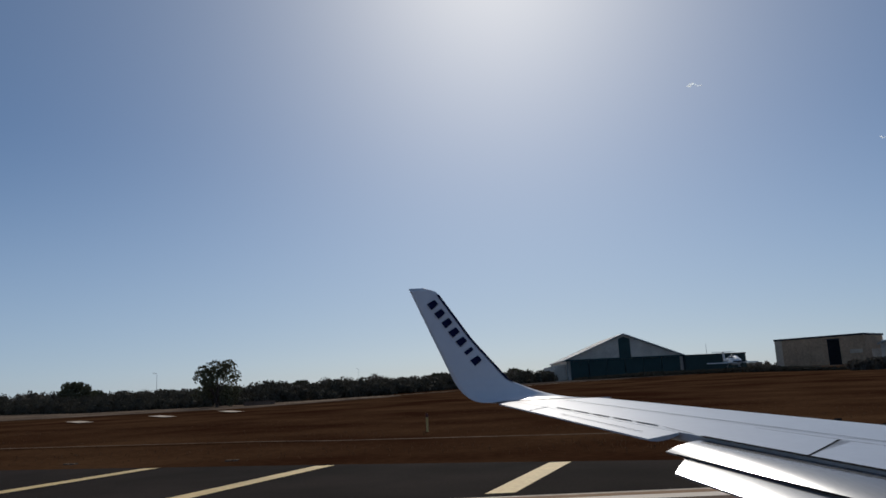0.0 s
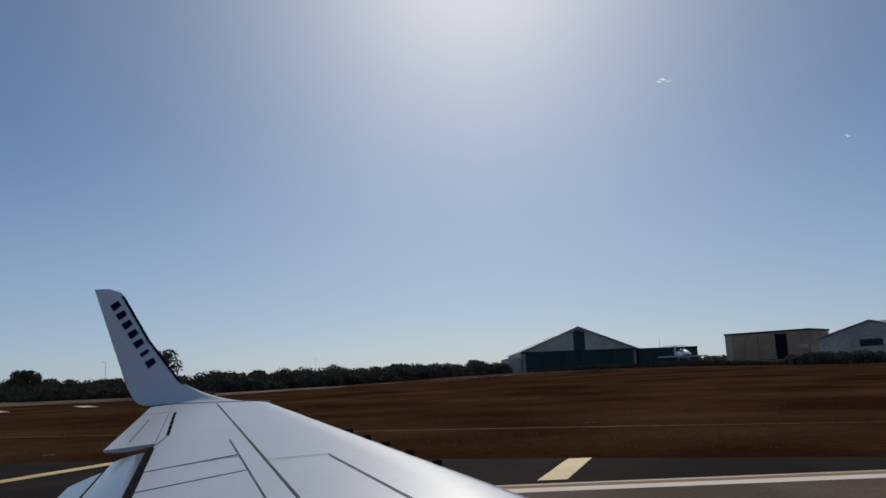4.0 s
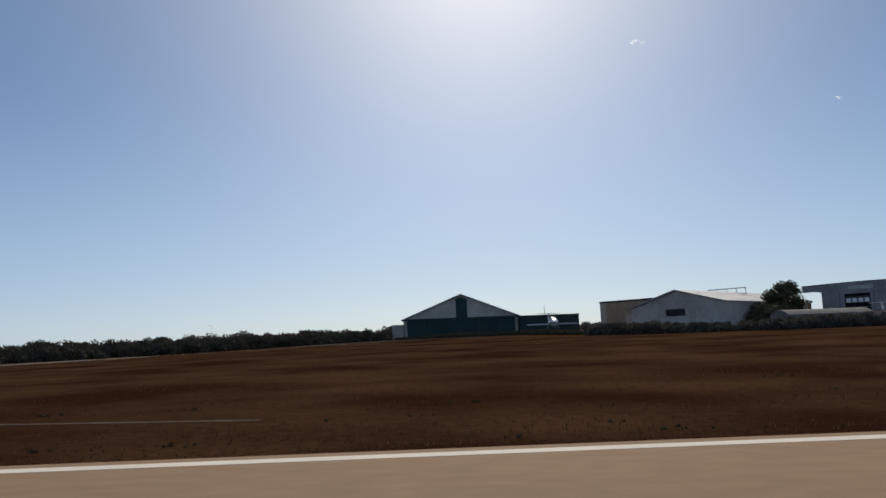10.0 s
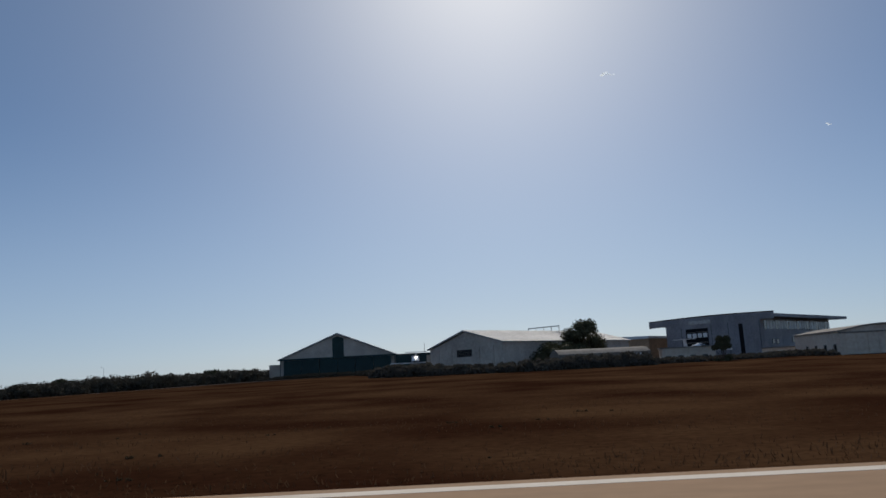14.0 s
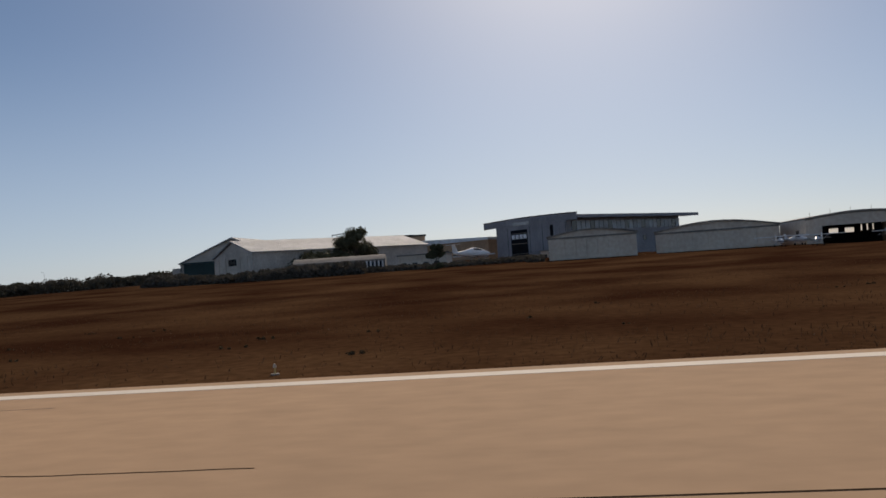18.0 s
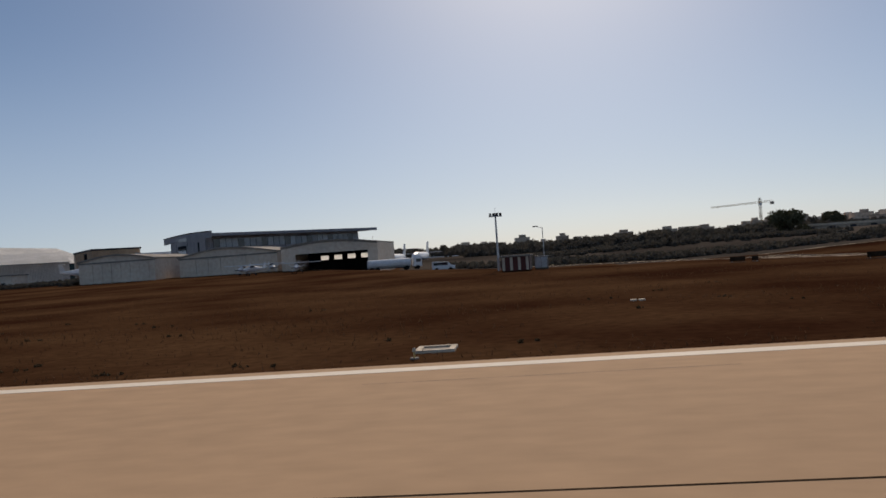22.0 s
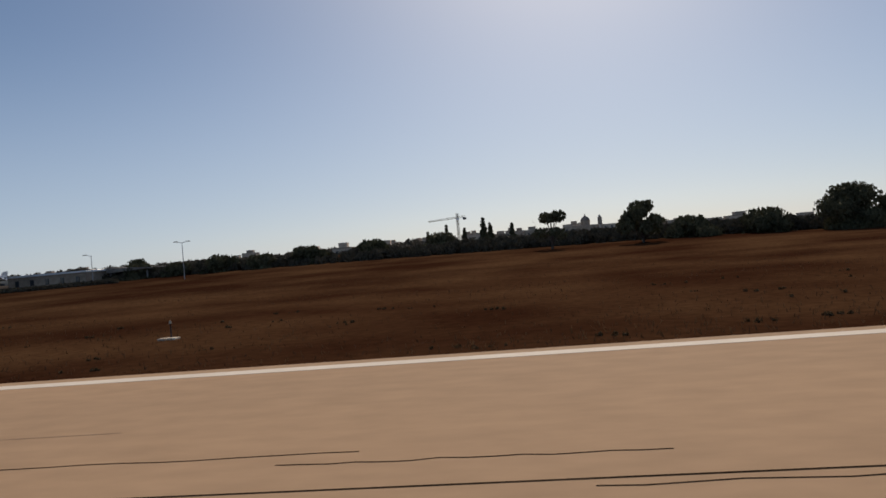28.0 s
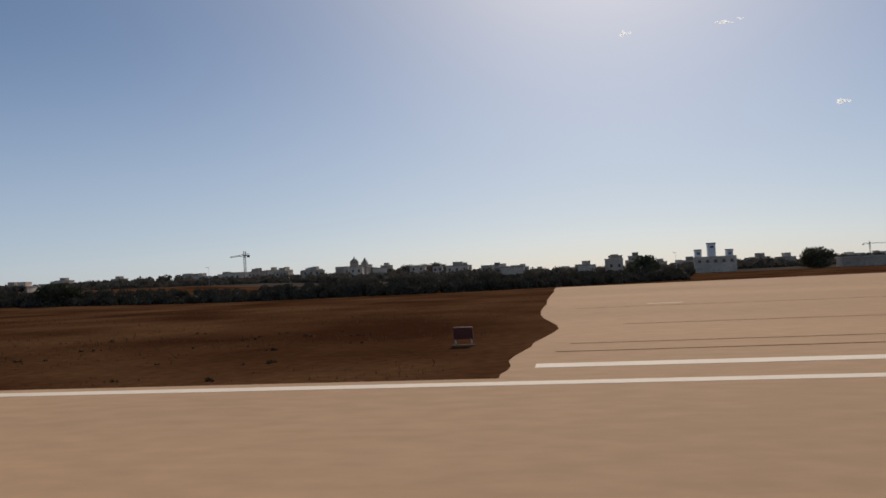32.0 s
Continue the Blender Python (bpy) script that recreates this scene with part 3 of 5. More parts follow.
    seam("tab_seam", 0.075, 13.0, 0.07, 10.35, 0.015, GREYSEAM)
    seam("aileron_end_seam", 0.205, 14.45, 0.01, 13.9, 0.018, GREYSEAM)
    for y in (7.95, 6.94, 5.58):
        seam("spoiler_gap", 0.176, y, 0.44, y + 0.87, 0.03)
    seam("skin_joint", 0.5, 8.4, 0.7, 8.65, 0.022)
    seam("skin_joint", 0.7, 8.65, 0.72, 4.2, 0.02, GREYSEAM)
    seam("slat_seam", 0.936, 15.6, 0.936, 1.4, 0.012, GREYSEAM, 16)
    for y in (10.95, 10.27, 9.6, 8.9, 8.2):
        p = spot(0.965, y)
        part("vortex_blade", box(p.x - 0.05, p.x + 0.05, p.y - 0.015, p.y + 0.015, p.z - 0.02, p.z + 0.05, 0.004), SEAM, root)
    # canoe fairings under the flaps, sharp at the tail
    for y, dx, dz in ((7.0, -0.1, -0.42), (3.6, 0.95, -0.6)):
        rings = []
        bm = bmesh.new()
        for x, z, h, w in ((1.2, 1.31, 0.04, 0.02), (1.5, 1.4, 0.11, 0.07), (1.9, 1.43, 0.17, 0.12), (2.4, 1.42, 0.21, 0.15), (3.1, 1.4, 0.2, 0.15), (3.8, 1.42, 0.12, 0.1), (4.2, 1.46, 0.03, 0.02)):
            rings.append([bm.verts.new((x + dx, y + w * math.cos(a), z + dz + h * math.sin(a))) for a in (2 * math.pi * k / 12 for k in range(12))])
        for a, b in zip(rings, rings[1:]):
            for k in range(12):
                bm.faces.new((a[k], b[k], b[(k + 1) % 12], a[(k + 1) % 12]))
        bm.faces.new(rings[0]), bm.faces.new(rings[-1])
        bmesh.ops.recalc_face_normals(bm, faces=bm.faces)
        for f in bm.faces:
            f.smooth = len(f.verts) == 4
        part("flap_track_fairing", bm, WINGPAINT, root, "grey canoe-shaped flap track fairing")


GREYSEAM = surface("grey_skin_joint", (0.16, 0.16, 0.17), 1.0, var=0.2, size=1, spec=0.02)
wing()


# ---- buildings ----
def window(parent, x, z, w, h, y, frame=0.08, glassmat=None):
    """A window set into a front wall at depth y: a frame proud of the wall and a pane behind it."""
    win = part("window", box(x - w / 2 - frame, x + w / 2 + frame, y - 0.06, y + 0.02, z - frame, z + h + frame), DARK_TRIM, parent)
    part("pane", box(x - w / 2, x + w / 2, y - 0.075, y - 0.062, z, z + h), glassmat or GLASS, win)
    return win


def gabled_hangar():
    b = thing("gabled_hangar", (40.2, 295, 0), label="large hangar with dark green doors and pale grey gable", category="hangar")
    part("body", prism([(0, 0), (45, 0), (45, 11.2), (22.6, 20.2), (0, 11.2)], 0.4, 52), GREY_SHEET, b)
    for k in range(6):
        part("door_leaf", box(1.5 + k * 7, 1.5 + k * 7 + 6.9, -0.15 - 0.2 * (k % 2), 0.05 - 0.2 * (k % 2), 0, 10.9, 0.04), GREEN_SHEET, b, "dark green ribbed sliding door")
    part("door_rail", box(-0.3, 45.3, -0.6, 0.38, 10.95, 11.5, 0.05), GREEN_SHEET, b)
    part("gable_panel", prism([(20.6, 11.52), (25, 11.52), (25, 18.6), (22.6, 19.5), (20.6, 18.7)], 0.25, 0.39), GREEN_SHEET, b, "dark green upright panel under the ridge")
    part("roof", prism([(-0.8, 11.0), (22.6, 20.25), (45.8, 11.0), (45.8, 11.4), (22.6, 20.75), (-0.8, 11.4)], -0.4, 52.4), ROOF_GREY, b)
    part("lean_to", box(-4.6, -0.05, 2, 40, 0, 9.6, 0.05), GREY_SHEET, b, "pale grey side lean-to")
    part("rain_pipe", rod((0.2, -0.1, 0), (0.2, -0.1, 11), 0.12), DARK_TRIM, b)
    part("rain_pipe", rod((44.8, -0.1, 0), (44.8, -0.1, 11), 0.12), DARK_TRIM, b)
    a = thing("hangar_annex", (85.4, 294, 0), label="low dark green flat-roofed hangar annex", category="hangar")
    part("body", box(0, 23.1, 0, 34, 0, 10.9, 0.05), GREEN_SHEET, a)
    part("parapet", box(-0.1, 23.3, -0.2, 34.2, 10.9, 11.3, 0.04), DARK_TRIM, a)
    for k in range(4):
        part("roller_door", box(1.4 + 5.4 * k, 5.8 + 5.4 * k, -0.12, 0.05, 0, 7.5, 0.03), GREEN_SHEET, a)
    part("antenna_mast", rod((11, 8, 11.3), (11, 8, 15.6), 0.1, 0.05), STEEL, a, "thin steel antenna mast")


def oblique_block():
    """A tan block that stands at 45 degrees to the runway."""
    b = thing("workshop_block", (113.7, 278.7, 0), -47.6, "tan rendered flat-roofed workshop with a tall dark doorway", "building")
    part("body", box(0, 30.4, 0.2, 17, 0, 14.2, 0.05), TAN_WALL, b)
    part("parapet", box(-0.3, 30.7, -0.1, 17.3, 14.2, 14.8, 0.05), DARK_TRIM, b)
    part("corner_strip", box(0.0, 2.6, 0.05, 0.19, 0, 14.2), CREAM, b)
    # flat strip; the darkness of the doorway is in its colour
    door = part("doorway", box(18.4, 22.4, 0.02, 0.25, 1.5, 13.2), SHADE_DARK, b, "tall flat strip coloured as a dark doorway")
    part("lintel", box(18.2, 22.6, -0.1, 0.18, 13.2, 13.6), DARK_TRIM, door)
    part("sign_board", box(25.5, 29.5, -0.06, 0.16, 8.3, 9.6, 0.03), CREAM, b, "pale rectangular sign board")
    for k in range(3):
        part("wall_pier", box(7.0 + 5 * k, 7.3 + 5 * k, 0.02, 0.22, 0, 14.3), TAN_WALL, b)
    window(b, 27, 3, 2.2, 1.4, 0.2)


def gable_shed():
    """A pale gabled shed; its gable faces the runway at 45 degrees."""
    b = thing("gabled_shed", (102.2, 188.2, 0), -45, "pale grey gabled shed with light roof", "shed")
    w = 24.0
    part("body", prism([(0, 0), (w, 0), (w, 9.2), (w / 2, 12.2), (0, 8.6)], 0.3, 52), GREY_SHEET, b)
    part("roof", prism([(-0.5, 8.6), (w / 2, 12.35), (w + 0.6, 9.1), (w + 0.6, 9.35), (w / 2, 12.7), (-0.5, 8.9)], -0.2, 52.4), ROOF_GREY, b, "light grey ribbed roof")
    window(b, 11.8, 6.5, 4.8, 1.5, 0.3, 0.08, SHADE_DARK)
    for k in range(4):
        part("louvre", box(9.5, 14.1, 0.17, 0.22, 6.66 + 0.36 * k, 6.72 + 0.36 * k), CONCRETE, b)
    part("side_box", box(-2.2, -0.05, 1, 12, 0, 7.6, 0.05), CREAM, b)
    for k in (0, 1, 3, 4):
        part("wall_post", box(3 + 4.5 * k, 3.25 + 4.5 * k, 0.12, 0.32, 0, 8.5), GREY_SHEET, b)
    g = thing("roof_gantry", (129, 208, 9.5), -45, "open steel frame above the shed roof", "frame")
    for k in range(5):
        part("post", rod((2.6 * k, 0, 0), (2.6 * k, 0, 4.2), 0.1), STEEL, g)
    part("top_beam", box(-0.1, 10.5, -0.1, 0.1, 4.1, 4.35), STEEL, g)
    part("middle_beam", box(-0.1, 10.5, -0.08, 0.08, 2.6, 2.75), STEEL, g)
    b2 = thing("long_shed", (143.5, 268.6, 0), -42, "long low shed with light roof and rust-red wall", "shed")
    part("body", box(0, 36.5, 0.2, 14, 0, 10.6, 0.05), TAN_WALL, b2)
    part("roof", prism([(-0.1, 10.6), (36.9, 10.6), (36.9, 11.4), (-0.1, 12.6)], -0.4, 14.3), PANE, b2, "pale sheet roof, almost white")
    for k in range(6):
        window(b2, 4 + 5.6 * k, 6.2, 3.2, 1.7, 0.2)


def curved_terminal():
    """The blue-grey hangar with a long overhanging roof, set at 45 degrees, its corner towards the runway."""
    b = thing("overhang_hangar", (197.6, 211.7, 0), 45, "blue-grey modern hangar with wide overhanging curved roof", "hangar")
    # local x runs along the long side (away to the far corner), local y along the short side
    L, D = 58.5, 39.0
    crown = [(D * i / 24, 15.35 + 0.4 * math.sin(math.pi * i / 24)) for i in range(25)]

    def across(x0, x1, y0, y1, under, over):
        """A wall or slab between two heights under the roof's curve."""
        bm = bmesh.new()
        rows = []
        for y, z in crown:
            if y0 - 0.9 <= y <= y1 + 0.9:
                y = min(max(y, y0), y1)
                rows.append([bm.verts.new((x, y, h)) for x, h in ((x0, under(z)), (x1, under(z)), (x1, z + over), (x0, z + over))])
        for p, q in zip(rows, rows[1:]):
            for k in range(4):
                bm.faces.new((p[k], p[(k + 1) % 4], q[(k + 1) % 4], q[k]))
        bm.faces.new(rows[0]), bm.faces.new(rows[-1])
        bmesh.ops.recalc_face_normals(bm, faces=bm.faces)
        return bm

    part("body", box(0.7, L - 5, 4.0, D - 5.6, 0, 13.2, 0.06), BLUEGREY, b)
    part("roof", across(0.4, L, 0, D, lambda z: z - 1.5, -0.6), BLUEGREY, b, "wide blue-grey curved roof slab")
    part("fascia", across(-0.1, 0.38, 0, D, lambda z: z - 2.0, -0.12), BLUEGREY, b)
    part("roof_edge", across(-0.2, 0.5, -0.1, D + 0.1, lambda z: z - 0.115, 0.12), DARK_TRIM, b, "dark metal edge along the roof")
    part("end_wall", across(0.05, 0.68, 4.0, D - 5.6, lambda z: 0.0, -2.02), BLUEGREY, b)
    part("upper_wall", box(0.72, L - 5.1, 4.1, D - 5.7, 13.22, 13.9), BLUEGREY, b)
    # long side: a band of pale glazing under the roof and large panels below it
    for k in range(26):
        win = part("glazing_bar", box(2.2 + 1.96 * k, 2.32 + 1.96 * k, 3.86, 3.99, 10.6, 13.2), DARK_TRIM, b)
        part("pane", box(2.34 + 1.96 * k, 4.14 + 1.96 * k, 3.9, 3.985, 10.65, 13.15), HAZY_PANE if k % 4 else GLASS, win)
    for k in range(12):
        part("wall_panel", box(1.4 + k * 4.3, 5.6 + k * 4.3, 3.88, 3.99, 0.2, 10.3), BLUEGREY, b)
    for k, (x, z) in enumerate(((6.5, 6.4), (9.6, 6.4), (21, 6.8), (27.5, 6.8), (34, 6.8))):
        win = part("window", box(x, x + 1.5, 3.8, 3.87, z, z + 1.5), DARK_TRIM, b)
        part("pane", box(x + 0.1, x + 1.4, 3.77, 3.795, z + 0.1, z + 1.4), GLASS, win)
    # short side: flat dark sheets coloured as a shaded tall opening and a slot, pale plates as bright windows behind
    door = part("hangar_opening", box(-0.04, 0.04, 19.7, 26.8, 1.0, 12.2), SHADE_DARK, b, "flat dark sheet coloured as a shaded hangar opening")
    # pale plates on the sheet; the daylight is in their colour
    for k in range(4):
        part("painted_daylight", box(-0.09, -0.045, 20.0 + 1.7 * k, 21.3 + 1.7 * k, 9.5, 10.8), PANE, door, "pale plate painted as a daylit window across the hall")
    for k in range(3):
        part("door_beam", box(-0.09, -0.045, 19.8, 26.7, 11.1 - 3.1 * k, 11.25 - 3.1 * k), CONCRETE, door)
    part("slot", box(-0.04, 0.04, 9.1, 10.3, 2.5, 12.6), SHADE_DARK, b)
    for y in (4.2, 13.4, 18.6, 28.2):
        part("panel_joint", box(0.0, 0.045, y, y + 0.12, 0.2, 13.1), DARK_TRIM, b)
    part("logo_mark", box(-0.16, -0.105, 18.6, 25.6, 13.5, 14.5), STEEL, b, "pale oblong sign")
    # low outbuildings before it
    for x, y, w, d, h, t in ((154.5, 170, 11.5, 5, 4.2, -8), (187, 196, 11, 5, 3.4, -30)):
        o = thing("low_outbuilding", (x, y, 1.5), t, "low cream outbuilding with small windows", "building", "low outbuildings")
        part("body", box(0, w, 0, d, 0, h, 0.05), SHED_CREAM, o)
        part("roof", box(-0.25, w + 0.25, -0.25, d + 0.25, h, h + 0.25), CONCRETE, o)
        for k in range(int(w / 2.6)):
            window(o, 1.4 + 2.6 * k, 1.3, 1.0, 1.2, 0.0)


def barrel_shed(x, y, turn, w, d, eave, rise, doors=True, windows=4):
    b = thing("barrel_roof_shed", (x, y, 0), turn, "cream concrete shed with shallow barrel roof", "shed", "barrel roof sheds")
    arc = [(w * i / 14, eave + rise * math.sin(math.pi * i / 14)) for i in range(15)]
    part("body", prism([(0, 0), (w, 0)] + arc[::-1], 0.25, d), SHED_CREAM, b)
    part("roof", prism([(px - (0.3 if i == 0 else -0.3 if i == 14 else 0), pz + 0.02) for i, (px, pz) in enumerate(arc)]
                       + [(px - (0.3 if i == 0 else -0.3 if i == 14 else 0), pz + 0.32) for i, (px, pz) in enumerate(arc)][::-1], -0.15, d + 0.2), CONCRETE, b)
    if doors:
        n = 7
        for k in range(n):
            part("door_leaf", box(1.2 + (w - 2.4) * k / n, 1.2 + (w - 2.4) * (k + 0.97) / n, 0.1 + 0.05 * (k % 2), 0.22, 0, eave - 0.5, 0.03), SHED_CREAM, b, "pale cream folding door leaf")
    part("eave_band", box(-0.1, w + 0.1, 0.05, 0.24, eave - 0.35, eave - 0.02), CONCRETE, b)
    for k in range(windows):
        wn_ = part("window", box(-0.06, 0.06, 2 + d * 0.8 * k / windows, 3.2 + d * 0.8 * k / windows, 2.6, 4.6), DARK_TRIM, b)
        part("pane", box(-0.09, -0.065, 2.1 + d * 0.8 * k / windows, 3.1 + d * 0.8 * k / windows, 2.7, 4.5), GLASS, wn_)
    return b


def long_low_shed():
    b = thing("long_low_shed", (131, 165.5, 0), 9, "long low grey shed with rounded roof and white columns", "shed")
    w, d, eave = 21.0, 7.0, 5.5
    arc = [(d * i / 10, eave + 1.1 * math.sin(math.pi * i / 10)) for i in range(11)]
    bm = prism([(0, 0), (d, 0)] + arc[::-1], 0, w)
    bmesh.ops.rotate(bm, verts=bm.verts, cent=(0, 0, 0), matrix=Matrix.Rotation(radians(-90), 3, "Z"))
    bmesh.ops.translate(bm, verts=bm.verts, vec=(0, d, 0))
    part("body", bm, CONCRETE, b)
    part("eave_band", box(-0.15, w + 0.15, -0.12, -0.02, eave - 0.3, eave), CONCRETE, b)
    # flat sheet on the wall, its colour standing in for porch shade
    part("porch_shade", box(15.6, 20.6, -0.06, -0.015, 1.0, eave - 0.5), SHADE_DARK, b, "flat dark sheet coloured as shade behind the columns")
    for k in range(6):
        part("column", box(15.7 + 0.9 * k, 16.1 + 0.9 * k, -0.2, -0.07, 0, eave - 0.35, 0.02), WHITEPAINT, b)
    for k in range(5):
        part("wall_pier", box(2.6 + 2.8 * k, 2.9 + 2.8 * k, -0.1, -0.01, 0, eave - 0.32), CONCRETE, b)


def open_hangar():
    x, y, turn, w, d, eave, rise_up = 237.4, 152, -2, 20.4, 17, 6.9, 0.95
    b = thing("open_barrel_hangar", (x, y, 0), turn, "open barrel-roofed hangar, dark inside with bright back windows", "hangar")
    arc = [(w * i / 14, eave + rise_up * math.sin(math.pi * i / 14)) for i in range(15)]
    part("left_wall", box(0, 0.4, 0, d, 0, eave), SHED_CREAM, b)
    part("right_wall", box(w - 0.4, w, 0, d, 0, eave), SHED_CREAM, b)
    part("front_pier", box(0.4, 3.0, 0, 0.5, 0, eave - 0.2), SHED_CREAM, b)
    part("front_pier", box(w - 2.1, w - 0.4, 0, 0.5, 0, eave - 0.2), SHED_CREAM, b)
    part("gable_front", prism([(0, eave - 1.4), (w, eave - 1.4)] + arc[::-1], -0.05, 0.45), SHED_CREAM, b)
    part("gable_back", prism([(0, eave)] + arc[1:-1] + [(w, eave)], d - 0.4, d), SHED_CREAM, b)
    part("roof", prism(arc + [(px, pz + 0.3) for px, pz in arc][::-1], -0.4, d + 0.3), CONCRETE, b)
    part("eave_line", prism([(px, pz - 0.22) for px, pz in arc] + [(px, pz - 0.02) for px, pz in arc][::-1], -0.12, -0.06), CONCRETE, b)
    # back wall in pieces, so that the windows are open holes with frosted panes
    holes = [(3.3 + 3.15 * k, 5.2 + 3.15 * k, 4.1, 5.2) for k in range(4)] + [(15.9 + 1.15 * k, 16.25 + 1.15 * k, 4.3, 5.7) for k in range(3)]
    # the hall's shade is put into the back wall's dark colour
    part("back_wall", box(0.4, w - 0.4, d - 0.4, d, 0, 4.1), SHADE_DARK, b)
    part("back_wall", box(0.4, w - 0.4, d - 0.4, d, 5.7, eave), SHADE_DARK, b)
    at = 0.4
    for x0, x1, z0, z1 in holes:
        part("back_wall", box(at, x0, d - 0.4, d, 4.1, 5.7), SHADE_DARK, b)
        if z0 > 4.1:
            part("back_wall", box(x0, x1, d - 0.4, d, 4.1, z0), SHADE_DARK, b)
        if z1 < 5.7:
            part("back_wall", box(x0, x1, d - 0.4, d, z1, 5.7), SHADE_DARK, b)
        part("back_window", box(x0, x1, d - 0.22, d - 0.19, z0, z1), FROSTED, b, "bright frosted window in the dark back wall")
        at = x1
    part("back_wall", box(at, w - 0.4, d - 0.4, d, 4.1, 5.7), SHADE_DARK, b)
    for k in range(5):
        part("roof_truss", box(0.5, w - 0.5, 2 + 3.2 * k, 2.15 + 3.2 * k, eave - 0.5, eave - 0.2), STEEL, b)
    part("left_side_window", box(-0.06, 0.02, 4, 6, 3.6, 5), GLASS, b)
    for k in range(6):
        part("rooftop_rod", rod((1.0 + 3.7 * k, 0.2, eave + 0.2), (1.0 + 3.7 * k, 0.2, eave + 1.1 + 0.9 * math.sin(math.pi * (1.0 + 3.7 * k) / w)), 0.03, sides=5), DARK_TRIM, b)


gabled_hangar()
oblique_block()
gable_shed()
curved_terminal()
barrel_shed(188.6, 159, -2, 18, 23, 7.1, 1.2)
barrel_shed(210.8, 161.5, -9, 24, 14, 6.6, 1.5)
long_low_shed()
open_hangar()


# ---- trees and scrub ----
def leaf_cloud(centres, radii, count, size, rng, flat=0.8, heart=0.68):
    """Small leaf blades in and on clumps: vertex and face lists."""
    verts, faces = [], []
    k = rng.choice(len(centres), count, p=np.array(radii) ** 2 / np.sum(np.array(radii) ** 2))
    d = rng.normal(size=(count, 3))
    d /= np.linalg.norm(d, axis=1)[:, None]
    r = np.array(radii)[k] * rng.uniform(0.62, 1.12, count)
    p = np.array(centres)[k] + d * r[:, None] * np.array((1, 1, flat))
    a = rng.normal(size=(count, 3)) * 0.6 + np.array((0, 0, 1.0))  # leaves hang
    b = np.cross(a, rng.normal(size=(count, 3)) * 0.6 + np.array((0, 1.0, 0)))
    a /= np.linalg.norm(a, axis=1)[:, None]
    b /= np.linalg.norm(b, axis=1)[:, None]
    s = size * rng.uniform(0.6, 1.5, count)[:, None]
    quad = np.stack([p - a * s, p + b * s * 0.55, p + a * s, p - b * s * 0.55], 1).reshape(-1, 3)
    # dense twiggy hearts of the clumps, roughened balls of 24 faces
    core = []
    for c, rr in zip(centres, radii):
        ball = BALL * (rr * heart * rng.uniform(0.82, 1.14, (len(BALL), 1))) * np.array((1, 1, flat)) + np.array(c)
        core.append(ball[BALL_FACES].reshape(-1, 3))
    quad = np.concatenate([quad] + core)
    return quad, np.arange(len(quad)).reshape(-1, 4)


def quad_ball():
    bm = bmesh.new()
    bmesh.ops.create_cube(bm, size=1)
    bmesh.ops.subdivide_edges(bm, edges=bm.edges, cuts=1, use_grid_fill=True)
    v = np.array([tuple(x.co.normalized()) for x in bm.verts])
    bm.verts.index_update()
    f = np.array([[x.index for x in face.verts] for face in bm.faces])
    bm.free()
    return v, f


BALL, BALL_FACES = quad_ball()


def cloud_mesh(name, verts, faces, material, parent=None):
    me = bpy.data.meshes.new(name)
    me.vertices.add(len(verts))
    me.vertices.foreach_set("co", np.asarray(verts, dtype=np.float32).ravel())
    me.loops.add(len(faces) * 4)
    me.loops.foreach_set("vertex_index", np.asarray(faces, dtype=np.int32).ravel())
    me.polygons.add(len(faces))
    me.polygons.foreach_set("loop_start", np.arange(len(faces), dtype=np.int32) * 4)
    me.update(calc_edges=True)
    me.materials.append(material)
    ob = new(name, me)
    if parent:
        ob.parent = parent
    return ob


def tree(x, y, height, spread, seed, material=None, trunk=0.35, clumps=16, leaves=2600, label="", size=0.2, airy=0.0, conical=False):
    rng = np.random.default_rng(seed)
    t = thing("tree", (x, y, 0), label=label if len(label.split()) > 3 else "dark evergreen tree with dense rounded crown", category="tree")
    bm = bmesh.new()
    base = height * trunk
    r = 0.028 * height + 0.05
    rod((0, 0, -0.1), (0.1, 0, base), r, r * 0.75, 9, bm)
    centres, radii = [], []
    for k in range(clumps):
        a = 2.399 * k + rng.uniform(-0.3, 0.3)
        if conical:
            h = base + (height - base) * (k + 0.5) / clumps
            rad = spread * (1 - (h - base) / (height - base)) * 0.22
        else:
            h = base + (height - base) * rng.uniform(0.02, 0.86)
            rad = spread * (0.25 + 0.6 * math.sqrt(rng.uniform(0, 1))) * math.sin(math.pi * min(0.93, max(0.25, (h - base * 0.6) / (height - base * 0.6))))
        cr = (0.38 - 0.14 * airy) * spread * rng.uniform(0.75, 1.2)
        if conical:
            cr = spread * (0.12 + 0.45 * (1 - (k + 0.5) / clumps) ** 0.7) * rng.uniform(0.85, 1.1)
        if not conical:
            h = min(h, height - cr * 0.8)
            if k < 2:
                h, rad = height - cr * 0.85, rad * 0.5
        c = np.array((rad * math.cos(a), rad * math.sin(a), h))
        centres.append(c)
        radii.append(cr)
        rod((0.05, 0, base * rng.uniform(0.7, 1.0)), c, r * 0.35, r * 0.08, 5, bm)
    rod((0.1, 0, base), (0.1, 0, height * 0.85), r * 0.7, r * 0.15, 7, bm)
    part("trunk", bm, BARK, t)
    v, f = leaf_cloud(centres, radii, int(leaves * (2 - airy)), size, rng, heart=0.68 - 0.5 * airy)
    v[:, 2] = np.maximum(v[:, 2], 0.15)
    cloud_mesh("crown", v, f, material or LEAF_DARK, t)
    return t


